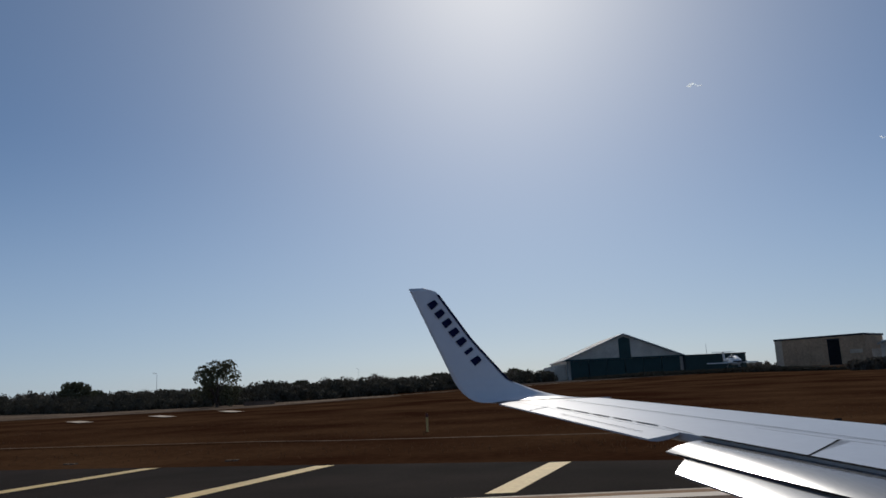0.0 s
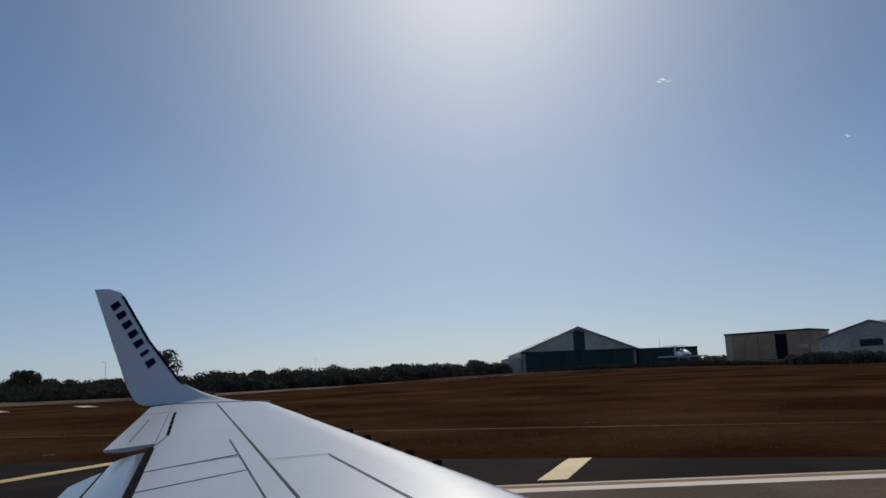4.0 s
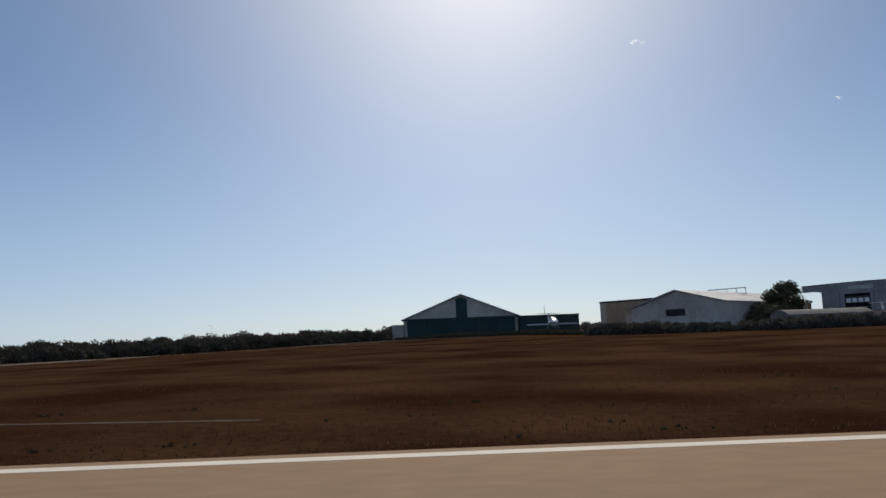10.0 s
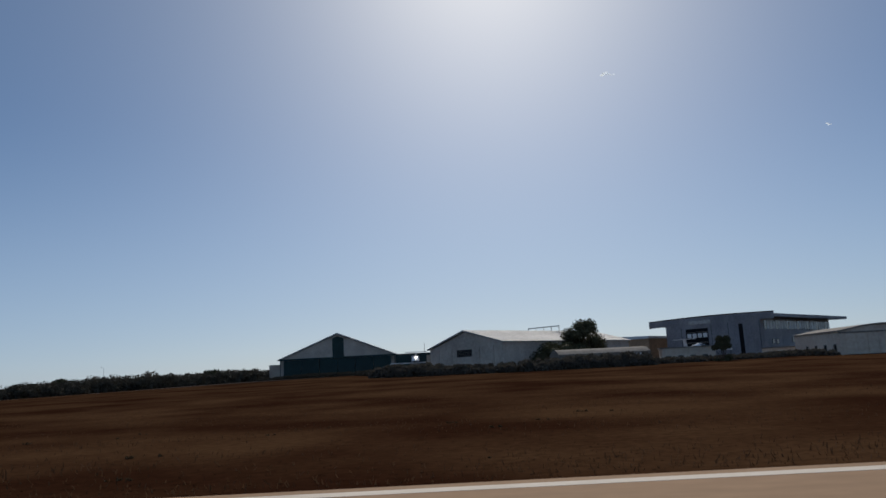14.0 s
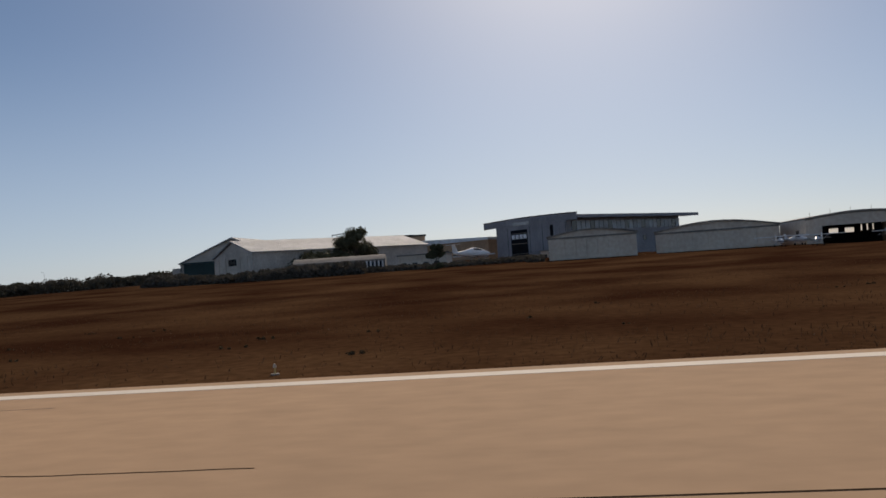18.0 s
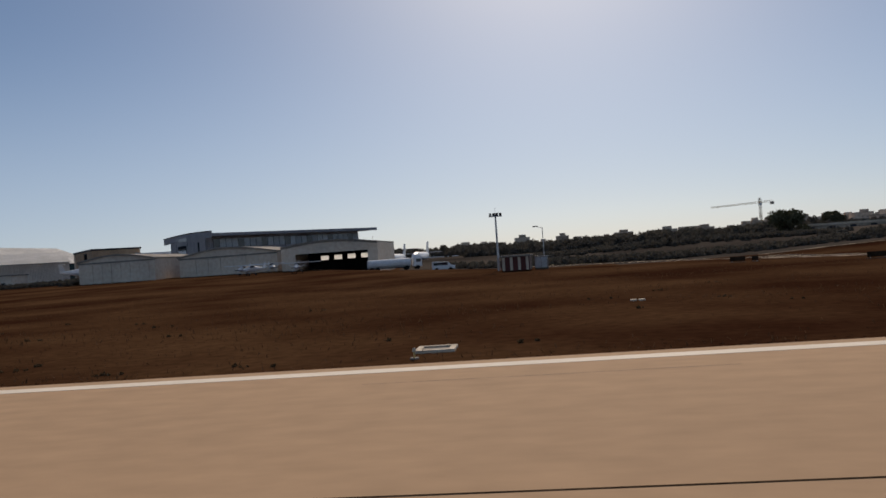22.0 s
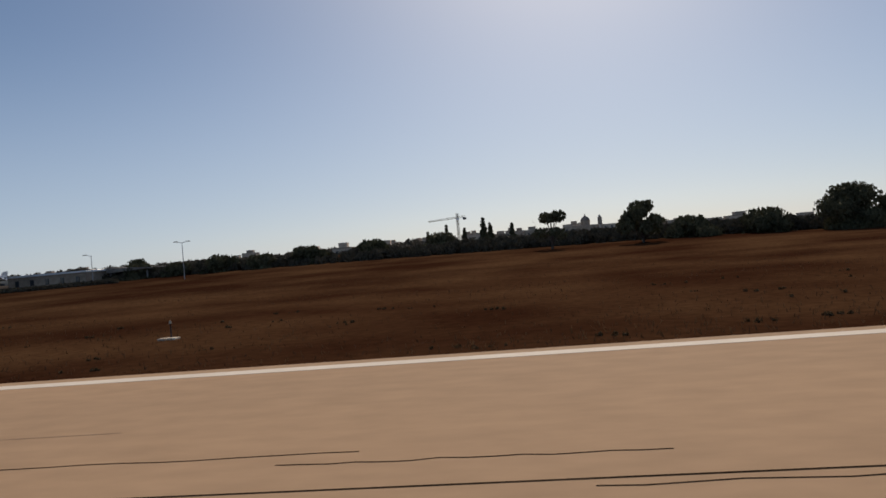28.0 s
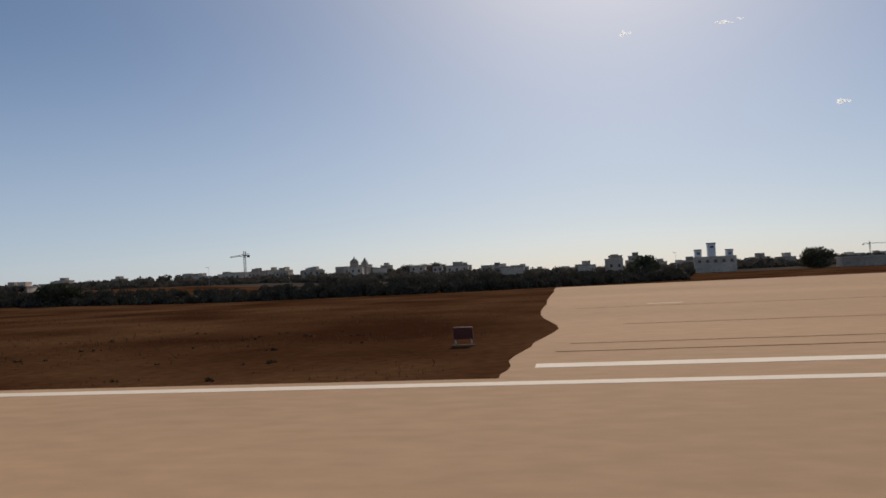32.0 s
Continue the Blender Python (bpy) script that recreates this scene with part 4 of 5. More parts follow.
def scrub_belt(name, points, depth, height, count, seed, material, label, size=0.35, uneven=0.5):
    """A belt of scrub and small trees along points: leaf clumps on the ground of changing height."""
    rng = np.random.default_rng(seed)
    pts = np.array(points, float)
    seg = np.linalg.norm(np.diff(pts, axis=0), axis=1)
    total = seg.sum()
    n = int(total / (height * 0.22)) + 2
    centres, radii = [], []
    for k in range(n):
        s = total * (k + rng.uniform(0, 1)) / n
        i = int(np.searchsorted(np.cumsum(seg), s).clip(0, len(seg) - 1))
        u = (s - (np.cumsum(seg)[i] - seg[i])) / seg[i]
        p = pts[i] + (pts[i + 1] - pts[i]) * u
        wave = 1 + uneven * noise.noise(Vector((p[0] * 0.035, p[1] * 0.035, seed))) * 1.3
        h = height * wave * rng.uniform(0.78, 1.04)
        base = ground_height(p[0], p[1])
        r = max(0.5, h * 0.36)
        centres.append((p[0] + rng.uniform(-0.3, 0.3) * depth, p[1] + rng.uniform(0.2, 1) * depth, base + h - r * 0.9))
        radii.append(r)
        for low_h, near in ((0.42, 0.0), (0.16, -0.08)):
            centres.append((p[0] + rng.uniform(-1.5, 1.5), p[1] + (near + rng.uniform(0, 0.35)) * depth, base + h * low_h * rng.uniform(0.7, 1.2)))
            radii.append(max(0.45, h * 0.36 * rng.uniform(0.75, 1.15)))
    v, f = leaf_cloud(centres, radii, count, size, rng, 0.9, 0.58)
    v[:, 2] = np.maximum(v[:, 2], 0.02)
    ob = cloud_mesh(name, v, f, material)
    return tagged(ob, label, "scrub", kind="stuff")


# first stretch
tree(-54, 167, 11.3, 6.8, 11, LEAF_OLIVE, 0.2, 20, 2600, "tall airy eucalyptus with open tufted crown", 0.24, 0.75)
tree(-155, 303, 12.2, 7, 12, LEAF_OLIVE, 0.25, 14, 1800, "airy tree rising above the scrub", 0.4, 0.4)
scrub_belt("scrub_belt", [(-420, 330), (-230, 300), (-120, 230), (-62, 182), (-30, 200), (10, 260), (34, 290)], 26, 5.2, 170000, 21, SCRUB, "dark dense scrub along the field edge", 0.28, 0.25)
tree(140.5, 187, 14.4, 5.4, 13, LEAF_DARK, 0.2, 18, 3600, "large dark evergreen beside the shed")
tree(133, 180, 9.0, 6.0, 14, LEAF_DARK, 0.1, 14, 2600, "dark bushy tree beside the shed")
scrub_belt("hedge", [(40, 262), (78, 235), (94, 178)], 5, 1.3, 60000, 22, SCRUB, "low dark weeds along the road before the hangar", 0.2, 0.35)
scrub_belt("hedge", [(94, 176), (112, 160), (135, 160), (160, 162), (185, 168), (186, 157)], 6, 1.3, 90000, 32, HAZED_SCRUB, "dark hedge and weeds before the sheds", 0.23, 0.35)
scrub_belt("hedge", [(90, 176), (104, 162), (122, 155), (148, 156)], 6, 2.3, 50000, 42, HAZED_SCRUB, "tall dull weeds and bushes before the sheds", 0.24, 0.4)
tree(164.6, 160, 7.6, 2.3, 33, LEAF_DARK, 0.25, 10, 1300, "small dark tree among the weeds")
# middle stretch
tree(339, 154, 7.4, 4.4, 15, LEAF_DARK, 0.12, 14, 2200)
tree(363, 193, 7.5, 3.6, 16, LEAF_DARK, 0.2, 10, 1500)
tree(356.2, 115, 8.3, 5.3, 17, LEAF_DARK, 0.02, 26, 5000, "broad dark evergreen with dense low crown")
tree(379.4, 111.5, 8.7, 3.3, 18, LEAF_DARK, 0.03, 20, 3600, "tall dark evergreen with ragged crown")
tree(459.9, 165, 9.2, 2.0, 19, LEAF_DARK, 0.1, 12, 1500, "narrow dark cypress behind the scrub", conical=True)
# last stretch
tree(486, 104.8, 7.2, 3.2, 20, LEAF_OLIVE, 0.3, 13, 1600, "airy tree with tufted crown", 0.24, 0.5)
tree(513, 104.6, 7.1, 4.2, 23, LEAF_DARK, 0.02, 18, 2800)
tree(519, 106, 5.4, 3.2, 24, LEAF_DARK, 0.1, 12, 1500)
scrub_belt("scrub_belt", [(385, 118), (420, 122), (470, 118), (522, 110)], 11, 2.1, 110000, 25, SCRUB, "dark scrub along the far edge of the field", 0.24, 0.3)
scrub_belt("scrub_belt", [(518, 111), (552, 113), (600, 120), (615, 126), (640, 140)], 10, 2.4, 90000, 28, SCRUB, "low dark scrub along the field edge", 0.2, 0.35)
scrub_belt("scrub_belt", [(286, 172), (316, 146), (340, 128)], 26, 1.2, 50000, 36, HAZED_SCRUB, "low brown scrub behind the perimeter road", 0.22, 0.5)
scrub_belt("scrub_belt", [(272, 205), (320, 190), (352, 175)], 12, 2.6, 40000, 26, HAZED_SCRUB, "brown scrub beyond the taxiway", 0.26, 0.4)
scrub_belt("scrub_belt", [(270, 160), (290, 138), (308, 118), (322, 113), (335, 111), (348, 108)], 10, 1.25, 46000, 37, HAZED_SCRUB, "low dark scrub beyond the perimeter road", 0.2, 0.6)
scrub_belt("scrub_belt", [(272, 212), (330, 196), (372, 172)], 34, 1.7, 46000, 38, HAZED_SCRUB, "dark scrub on the dull ground beyond the taxiway", 0.28, 0.5)
scrub_belt("scrub_belt", [(266, 288), (340, 272), (424, 238)], 14, 2.2, 40000, 39, HAZED_SCRUB, "dark scrub on the dull ground beyond the taxiway", 0.3, 0.5)
scrub_belt("scrub_belt", [(345, 114), (362, 113), (374, 110)], 5, 1.5, 20000, 41, SCRUB, "dark undergrowth beneath the evergreens", 0.2, 0.4)
scrub_belt("far_woods", [(-500, 400), (-250, 380), (-60, 350), (20, 372)], 30, 7.0, 60000, 34, HAZED_SCRUB, "distant dark belt of trees", 0.5, 0.6)
scrub_belt("far_woods", [(40, 420), (240, 420), (420, 330)], 40, 5.6, 70000, 27, HAZED_SCRUB, "distant dark belt of trees", 0.5, 0.4)
scrub_belt("far_woods", [(420, 330), (560, 300), (700, 330), (900, 420)], 30, 4.0, 80000, 30, HAZED_SCRUB, "distant dark belt of trees", 0.35, 0.4)
scrub_belt("far_woods", [(250, 520), (420, 500), (560, 430), (720, 420), (900, 480)], 30, 4.0, 70000, 31, HAZED_SCRUB, "distant thin line of trees among houses", 0.4, 0.7)

scrub_belt("scrub_belt", [(376, 110), (392, 109), (404, 112)], 3, 0.7, 14000, 29, SCRUB, "low brown scrub before the pale shed", 0.18, 0.4)

tree(473.8, 107, 6.9, 2.9, 35, LEAF_OLIVE, 0.5, 9, 700, "small umbrella-shaped tree above the scrub", 0.22, 0.6)
for k, (x, y, h, r) in enumerate(((-12, 372, 10.5, 6.5), (28, 420, 12, 6), (-75, 350, 9.5, 6), (-190, 392, 10, 8), (-120, 370, 9, 6), (8, 330, 8.5, 5))):
    tree(x, y, h, r, 100 + k, LEAF_OLIVE if k % 2 else LEAF_DARK, 0.45 if k < 2 else 0.15, 12, 900, "far tree rising above the belt of woods", 0.5, 0.3)

# trees that stand in or behind the scrub
for k, (x, y, h, r) in enumerate(((404, 120, 5.6, 3.6), (411, 121, 5.2, 3.4), (418, 122, 5.9, 3.8), (426, 122, 5.4, 3.6), (433, 124, 6.2, 3.4), (442, 132, 6.6, 3.6), (494, 112, 5.4, 4.0), (503, 111, 5.6, 4.2), (536, 113, 5.0, 3.6), (448, 180, 8.4, 4.4), (640, 205, 6.6, 5.0), (690, 230, 7.0, 5.5), (720, 228, 6.4, 5.0))):
    tree(x, y, h * 0.86, r, 40 + k, LEAF_DARK if k % 3 else LEAF_OLIVE, 0.02, 12, 1300, "dark bushy tree rising from the scrub", 0.26)
for k, (x, y, h) in enumerate(((449.2, 185, 9.0), (453.5, 186, 8.0), (444, 188, 7.6), (461, 170, 8.2), (466, 168, 7.6))):
    tree(x, y, h, 1.7, 70 + k, LEAF_DARK, 0.06, 14, 900, "narrow dark cypress behind the scrub", 0.24, conical=True)


# ---- crane, masts, town ----
def tower_crane(x, y, size, turn):
    c = thing("tower_crane", (x, y, 0), turn, "thin tower crane far behind the trees", "crane", "tower cranes")
    c.matrix_basis = c.matrix_basis @ Matrix.Scale(size, 4)
    bm = bmesh.new()
    for dx, dy in ((-0.5, -0.5), (0.5, -0.5), (0.5, 0.5), (-0.5, 0.5)):
        rod((dx, dy, 0), (dx, dy, 24), 0.13, sides=5, bm=bm)
    for k in range(16):
        rod((-0.5, -0.5, 1.5 * k), (0.5, -0.5, 1.5 * k + 1.5), 0.07, sides=4, bm=bm)
        rod((0.5, 0.5, 1.5 * k), (-0.5, 0.5, 1.5 * k + 1.5), 0.07, sides=4, bm=bm)
    part("mast", bm, CRANE, c)
    bm = bmesh.new()
    for z in (0, 0.9):
        rod((-32, 0, 21.2 + z * 0.6), (8, 0, 21.2 + z), 0.14, sides=5, bm=bm)
    for k in range(26):
        rod((-31 + 1.45 * k, 0, 21.2), (-30.3 + 1.45 * k, 0, 22.0), 0.07, sides=4, bm=bm)
    part("jib", bm, CRANE, c)
    part("counterweight", box(6.4, 8.2, -0.6, 0.6, 19.8, 21.3, 0.05), CONCRETE, c)
    part("cab", box(-0.2, 1.1, -0.9, 0.4, 20.0, 21.1, 0.05), WHITEPAINT, c)


tower_crane(423.7, 441, 1.0, -49)
tower_crane(782.6, 440, 0.46, 180)


def lamp_post(x, y, h, name="street_lamp", label="slim steel street lamp with a single head", double=False):
    p = thing(name, (x, y, ground_height(x, y)), 20, label, "lamp", "lamp posts")
    h -= ground_height(x, y)
    part("post", rod((0, 0, 0), (0, 0, h), 0.07, 0.045), STEEL, p)
    for s in ((-1, 1) if double else (-1,)):
        part("arm", rod((0, 0, h - 0.05), (s * 0.9, 0, h + 0.12), 0.035, sides=6), STEEL, p)
        part("lamp_head", box(min(s * 0.6, s * 1.2), max(s * 0.6, s * 1.2), -0.12, 0.12, h + 0.08, h + 0.2, 0.02), CONCRETE, p)


def flood_mast(x, y, h):
    p = thing("floodlight_mast", (x, y, 0.3), 0, "tall floodlight mast with a crown of lamps", "lamp")
    part("post", rod((0, 0, 0), (0, 0, h), 0.16, 0.09), STEEL, p)
    part("platform", box(-0.8, 0.8, -0.3, 0.3, h - 0.35, h - 0.25), STEEL, p)
    for k in range(4):
        part("floodlight", box(-0.75 + 0.4 * k, -0.45 + 0.4 * k, -0.35, 0.0, h - 0.24, h + 0.08, 0.02), DARK_TRIM, p)
    part("spike", rod((0, 0, h - 0.2), (0, 0, h + 0.8), 0.03, 0.015, 6), STEEL, p)


flood_mast(283.7, 91, 7.2)
lamp_post(289.2, 91.2, 5.5)
lamp_post(419, 107, 7.2, double=True)
lamp_post(401, 112, 6.6)
lamp_post(-101, 250, 12, "light_pole", "thin pole above the scrub")
lamp_post(-45, 330, 13, "light_pole", "thin pole above the scrub")
lamp_post(470, 300, 11)
lamp_post(660, 290, 7.5)


# ---- parked aircraft and vehicles ----
def loft(rings, sides=12):
    """A closed body through rings of x, centre height, half width and half height."""
    bm = bmesh.new()
    made = [[bm.verts.new((x, w * math.cos(2 * math.pi * k / sides), z + h * math.sin(2 * math.pi * k / sides))) for k in range(sides)] for x, z, w, h in rings]
    for a, b in zip(made, made[1:]):
        for k in range(sides):
            bm.faces.new((a[k], b[k], b[(k + 1) % sides], a[(k + 1) % sides]))
    bm.faces.new(made[0]), bm.faces.new(made[-1])
    bmesh.ops.recalc_face_normals(bm, faces=bm.faces)
    return bm


def light_plane(x, y, turn, high=True, ttail=False, span=8.6, label=""):
    p = thing("light_aircraft", (x, y, ground_height(x, y)), turn, label or "small white high-wing propeller aircraft parked on the apron", "aircraft", "parked light aircraft")
    part("fuselage", loft([(-3.1, 1.25, 0.08, 0.12), (-1.6, 1.2, 0.3, 0.36), (-0.3, 1.25, 0.5, 0.62), (0.8, 1.15, 0.5, 0.55), (1.7, 1.02, 0.42, 0.4), (2.15, 1.0, 0.2, 0.2)]), WHITEPAINT, p)
    zw = 1.86 if high else 0.85
    part("wing", slab([(-0.4, -span / 2), (-0.1, -span / 2), (0.85, -0.8), (0.9, 0.8), (-0.1, span / 2), (-0.4, span / 2), (-0.5, 0)], zw, zw + 0.12), WHITEPAINT, p)
    part("cabin_glass", loft([(-0.35, 1.6, 0.46, 0.2), (0.2, 1.62, 0.5, 0.24), (0.85, 1.5, 0.42, 0.12)]), GLASS, p)
    part("fin", prism([(-3.2, 1.2), (-2.4, 1.2), (-2.9, 2.35), (-3.3, 2.35)], -0.04, 0.04), WHITEPAINT, p)
    zt = 2.3 if ttail else 1.3
    part("tailplane", slab([(-3.3, -1.4), (-2.9, -1.4), (-2.55, 0), (-2.9, 1.4), (-3.3, 1.4)], zt, zt + 0.06), WHITEPAINT, p)
    for dy in (-0.95, 0.95):
        part("leg", rod((0, dy * 0.4, 0.95), (0.05, dy, 0.25), 0.045, sides=6), STEEL, p)
        part("wheel", rod((0.05, dy - 0.06, 0.2), (0.05, dy + 0.06, 0.2), 0.2, sides=12), SEAM, p)
        if high:
            part("strut", rod((0.2, dy * 0.5, 0.95), (0.25, dy * 1.9, zw), 0.035, sides=6), WHITEPAINT, p)
    part("nose_leg", rod((1.5, 0, 0.8), (1.55, 0, 0.2), 0.04, sides=6), STEEL, p)
    part("nose_wheel", rod((1.55, -0.05, 0.18), (1.55, 0.05, 0.18), 0.18, sides=12), SEAM, p)
    part("propeller", box(2.17, 2.22, -0.85, 0.85, 0.94, 1.06, 0.02), DARK_TRIM, p)
    return p


light_plane(246, 134, -80)
light_plane(235.6, 151, -60)
light_plane(231, 147, -95)
light_plane(235.4, 140, -120)
big = light_plane(94.4, 268, -88, high=False, ttail=True, span=6.4, label="white low-wing aircraft with tall tail parked by the hangar")
big.matrix_basis = big.matrix_basis @ Matrix.Scale(2.8, 4)

high_tail = light_plane(170.3, 193, 40, high=False, ttail=True, label="white aircraft with a high tail before the blue-grey hangar")
high_tail.matrix_basis = high_tail.matrix_basis @ Matrix.Scale(2.1, 4)


def parked_jet(x, y, turn):
    p = thing("parked_jet", (x, y, ground_height(x, y) - 1.0), turn, "white jet airliner parked far across the apron", "aircraft", "parked jets")
    part("fuselage", loft([(-13, 3.2, 0.2, 0.3), (-9, 2.8, 1.2, 1.2), (-4, 2.6, 1.5, 1.5), (8, 2.6, 1.5, 1.5), (11.5, 2.4, 1.0, 1.0), (13, 2.2, 0.2, 0.2)]), WHITEPAINT, p)
    part("fin", prism([(-13.2, 3.6), (-9.2, 3.8), (-12.2, 8.0), (-14.2, 8.0)], -0.12, 0.12), WHITEPAINT, p)
    part("wing", slab([(-4.5, -13), (-3.4, -13), (3.2, -1.2), (3.2, 1.2), (-3.4, 13), (-4.5, 13), (-2, 0)], 1.7, 2.0), WHITEPAINT, p)
    part("tailplane", slab([(-14, -5), (-13, -5), (-10, 0), (-13, 5), (-14, 5)], 3.8, 4.0), WHITEPAINT, p)
    for dx, dy in ((10, 0), (-1, -2), (-1, 2)):
        part("leg", rod((dx, dy, 1.4), (dx, dy, 0.4), 0.14, sides=6), STEEL, p)
        part("wheel", rod((dx, dy - 0.2, 0.42), (dx, dy + 0.2, 0.42), 0.42, sides=12), SEAM, p)
    for k in range(10):
        part("cabin_window", box(-5 + 1.2 * k, -4.6 + 1.2 * k, -1.53, -1.42, 2.9, 3.3), GLASS, p)


parked_jet(240.3, 284.3, -95)
parked_jet(251.1, 271.4, -95)


def trailer(x, y, turn):
    t = thing("tank_truck", (x, y, ground_height(x, y)), turn, "white tank truck standing beside the hangar", "truck")
    part("tank", rod((-5.2, 0, 1.45), (3.0, 0, 1.45), 0.82, sides=16), WHITEPAINT, t)
    part("cab", box(3.5, 5.2, -0.95, 0.95, 0.5, 2.3, 0.12), WHITEPAINT, t)
    part("windscreen", box(5.19, 5.24, -0.8, 0.8, 1.4, 2.1), GLASS, t)
    part("side_window", box(4.0, 4.9, -0.97, -0.94, 1.4, 2.0), GLASS, t)
    part("chassis", box(-5.2, 5.0, -0.5, 0.5, 0.45, 0.62), DARK_TRIM, t)
    for dx in (-4.6, -3.5, 2.2, 4.3):
        for dy in (-0.8, 0.8):
            part("wheel", rod((dx, dy - 0.15, 0.42), (dx, dy + 0.15, 0.42), 0.42, sides=12), SEAM, t)


trailer(262.5, 143, 20)


def van(x, y, turn, label):
    t = thing("parked_van", (x, y, ground_height(x, y)), turn, label, "van", "parked vans")
    part("body", prism([(-2.1, 0.35), (2.1, 0.35), (2.2, 0.95), (1.4, 1.1), (0.9, 1.75), (-2.1, 1.8)], -0.85, 0.85), WHITEPAINT, t)
    part("side_glass", box(-1.9, 0.8, -0.87, -0.84, 1.1, 1.6), GLASS, t)
    for dx in (-1.3, 1.3):
        for dy in (-0.78, 0.78):
            part("wheel", rod((dx, dy - 0.1, 0.33), (dx, dy + 0.1, 0.33), 0.33, sides=12), SEAM, t)


# ---- small airfield furniture ----
def column_hut():
    h = thing("striped_hut", (284.1, 87.6, ground_height(286, 88)), -8, "low hut painted in dark red and white stripes", "hut")
    part("roof", box(-0.15, 3.45, -0.2, 2.5, 1.6, 1.78, 0.03), CONCRETE, h)
    part("body", box(0, 3.3, 0, 2.3, 0, 1.6, 0.02), REDSIGN, h)
    for k in range(4):
        part("white_stripe", box(0.1 + 0.92 * k, 0.42 + 0.92 * k, -0.02, -0.003, 0.05, 1.55), WHITE, h)
    for k in range(2):
        part("white_stripe", box(3.303, 3.32, 0.3 + 1.2 * k, 0.65 + 1.2 * k, 0.05, 1.55), WHITE, h)
    g = thing("equipment_cabinet", (288.0, 90.2, ground_height(289, 90)), -8, "grey equipment cabinet beside the striped hut", "cabinet")
    part("body", box(0, 1.5, 0, 0.9, 0.12, 1.5, 0.03), CONCRETE, g)
    part("plinth", box(-0.06, 1.56, -0.06, 0.96, 0, 0.12, 0.01), OLD_PAVING, g)
    for k in range(2):
        part("door", box(0.06 + 0.72 * k, 0.72 + 0.72 * k, -0.025, 0.0, 0.2, 1.42, 0.008), STEEL, g)
    part("rain_lid", box(-0.05, 1.55, -0.08, 0.95, 1.5, 1.56, 0.01), STEEL, g)


column_hut()


BROWN_WALL = surface("weathered_brown_wall", (0.16, 0.1, 0.07), 0.9, var=0.25, size=3, bump=0.01)


def low_store():
    b = thing("low_store", (246.5, 181, 0), 0, "long low brown store with pale flat roof", "building")
    part("body", box(0, 4.5, 0, 28, 0, 4.5, 0.04), BROWN_WALL, b)
    part("roof", box(-0.3, 4.9, -0.3, 28.3, 4.5, 5.0, 0.03), PANE, b)
    for k in range(5):
        part("door", box(4.46, 4.56, 2 + 5.2 * k, 4.2 + 5.2 * k, 0, 2.6), DARK_TRIM, b)


low_store()
van(272, 141, 10, "white van parked beside the apron road")


def long_shed_right():
    b = thing("long_pale_shed", (383, 116, 1.4), -4, "long pale low shed with flat light roof", "shed")
    part("body", box(0, 15, 0, 7, 0, 2.7, 0.04), LIMESTONE, b)
    part("roof", box(-0.3, 15.4, -0.4, 7.3, 2.7, 3.0, 0.03), PANE, b)
    for k in range(5):
        window(b, 1.8 + 2.9 * k, 1.2, 0.6, 0.9, 0.0, 0.05)
    c = thing("dark_canopy", (399, 120, 0), -4, "open dark canopy beside the shed", "canopy")
    part("roof", prism([(-0.5, 3.6), (7.5, 3.9), (7.5, 4.15), (-0.5, 4.5)], -0.4, 6), CONCRETE, c)
    for x, y in ((0, 0), (7, 0), (0, 5.4), (7, 5.4)):
        part("post", box(x, x + 0.2, y, y + 0.2, 0, 3.7), STEEL, c)
    # near-black wall colour stands in for shade under the canopy
    part("back_wall", box(0.2, 7, 5.45, 5.7, 0, 3.6), SHADE_DARK, c)


long_shed_right()


def white_roofed_shed():
    b = thing("white_roofed_shed", (343, 158, 2.3), 1, "long low shed with a white roof behind the trees", "shed")
    part("body", box(0, 29, 0, 5, 0, 1.5, 0.03), LIMESTONE, b)
    part("roof", prism([(-0.3, 1.5), (29.3, 1.5), (29.3, 1.85), (-0.3, 1.95)], -0.3, 5.3), WHITE, b)
    for k in range(7):
        part("door", box(1.5 + 4 * k, 2.7 + 4 * k, -0.04, 0.03, 0, 1.3), DARK_TRIM, b)


white_roofed_shed()


def pit_cover(x, y, turn=0, size=1.0):
    p = thing("pit_cover", (x, y, 0), turn, "white painted square frame round a drain cover" if x > 100 else "dusty square frame round a drain cover", "drain cover", "drain covers")
    s, w = size / 2, 0.16 * size
    for k, (x0, x1, y0, y1) in enumerate(((-s, s, -s, -s + w), (-s, s, s - w, s), (-s, -s + w, -s + w, s - w), (s - w, s, -s + w, s - w))):
        part("kerb", box(x0, x1, y0, y1, -0.1, 0.08, 0.01), WHITE if x > 100 else OLD_PAVING, p)
    part("lid", box(-s + w, s - w, -s + w, s - w, -0.08, 0.03), CONCRETE, p)


for x, y in ((283.6, 21.4), (36.2, 20.7), (34.0, 20.7), (29.2, 21.4), (358.7, 22.6)):
    pit_cover(x, y, 0, 1.15 if x > 100 else 0.85)


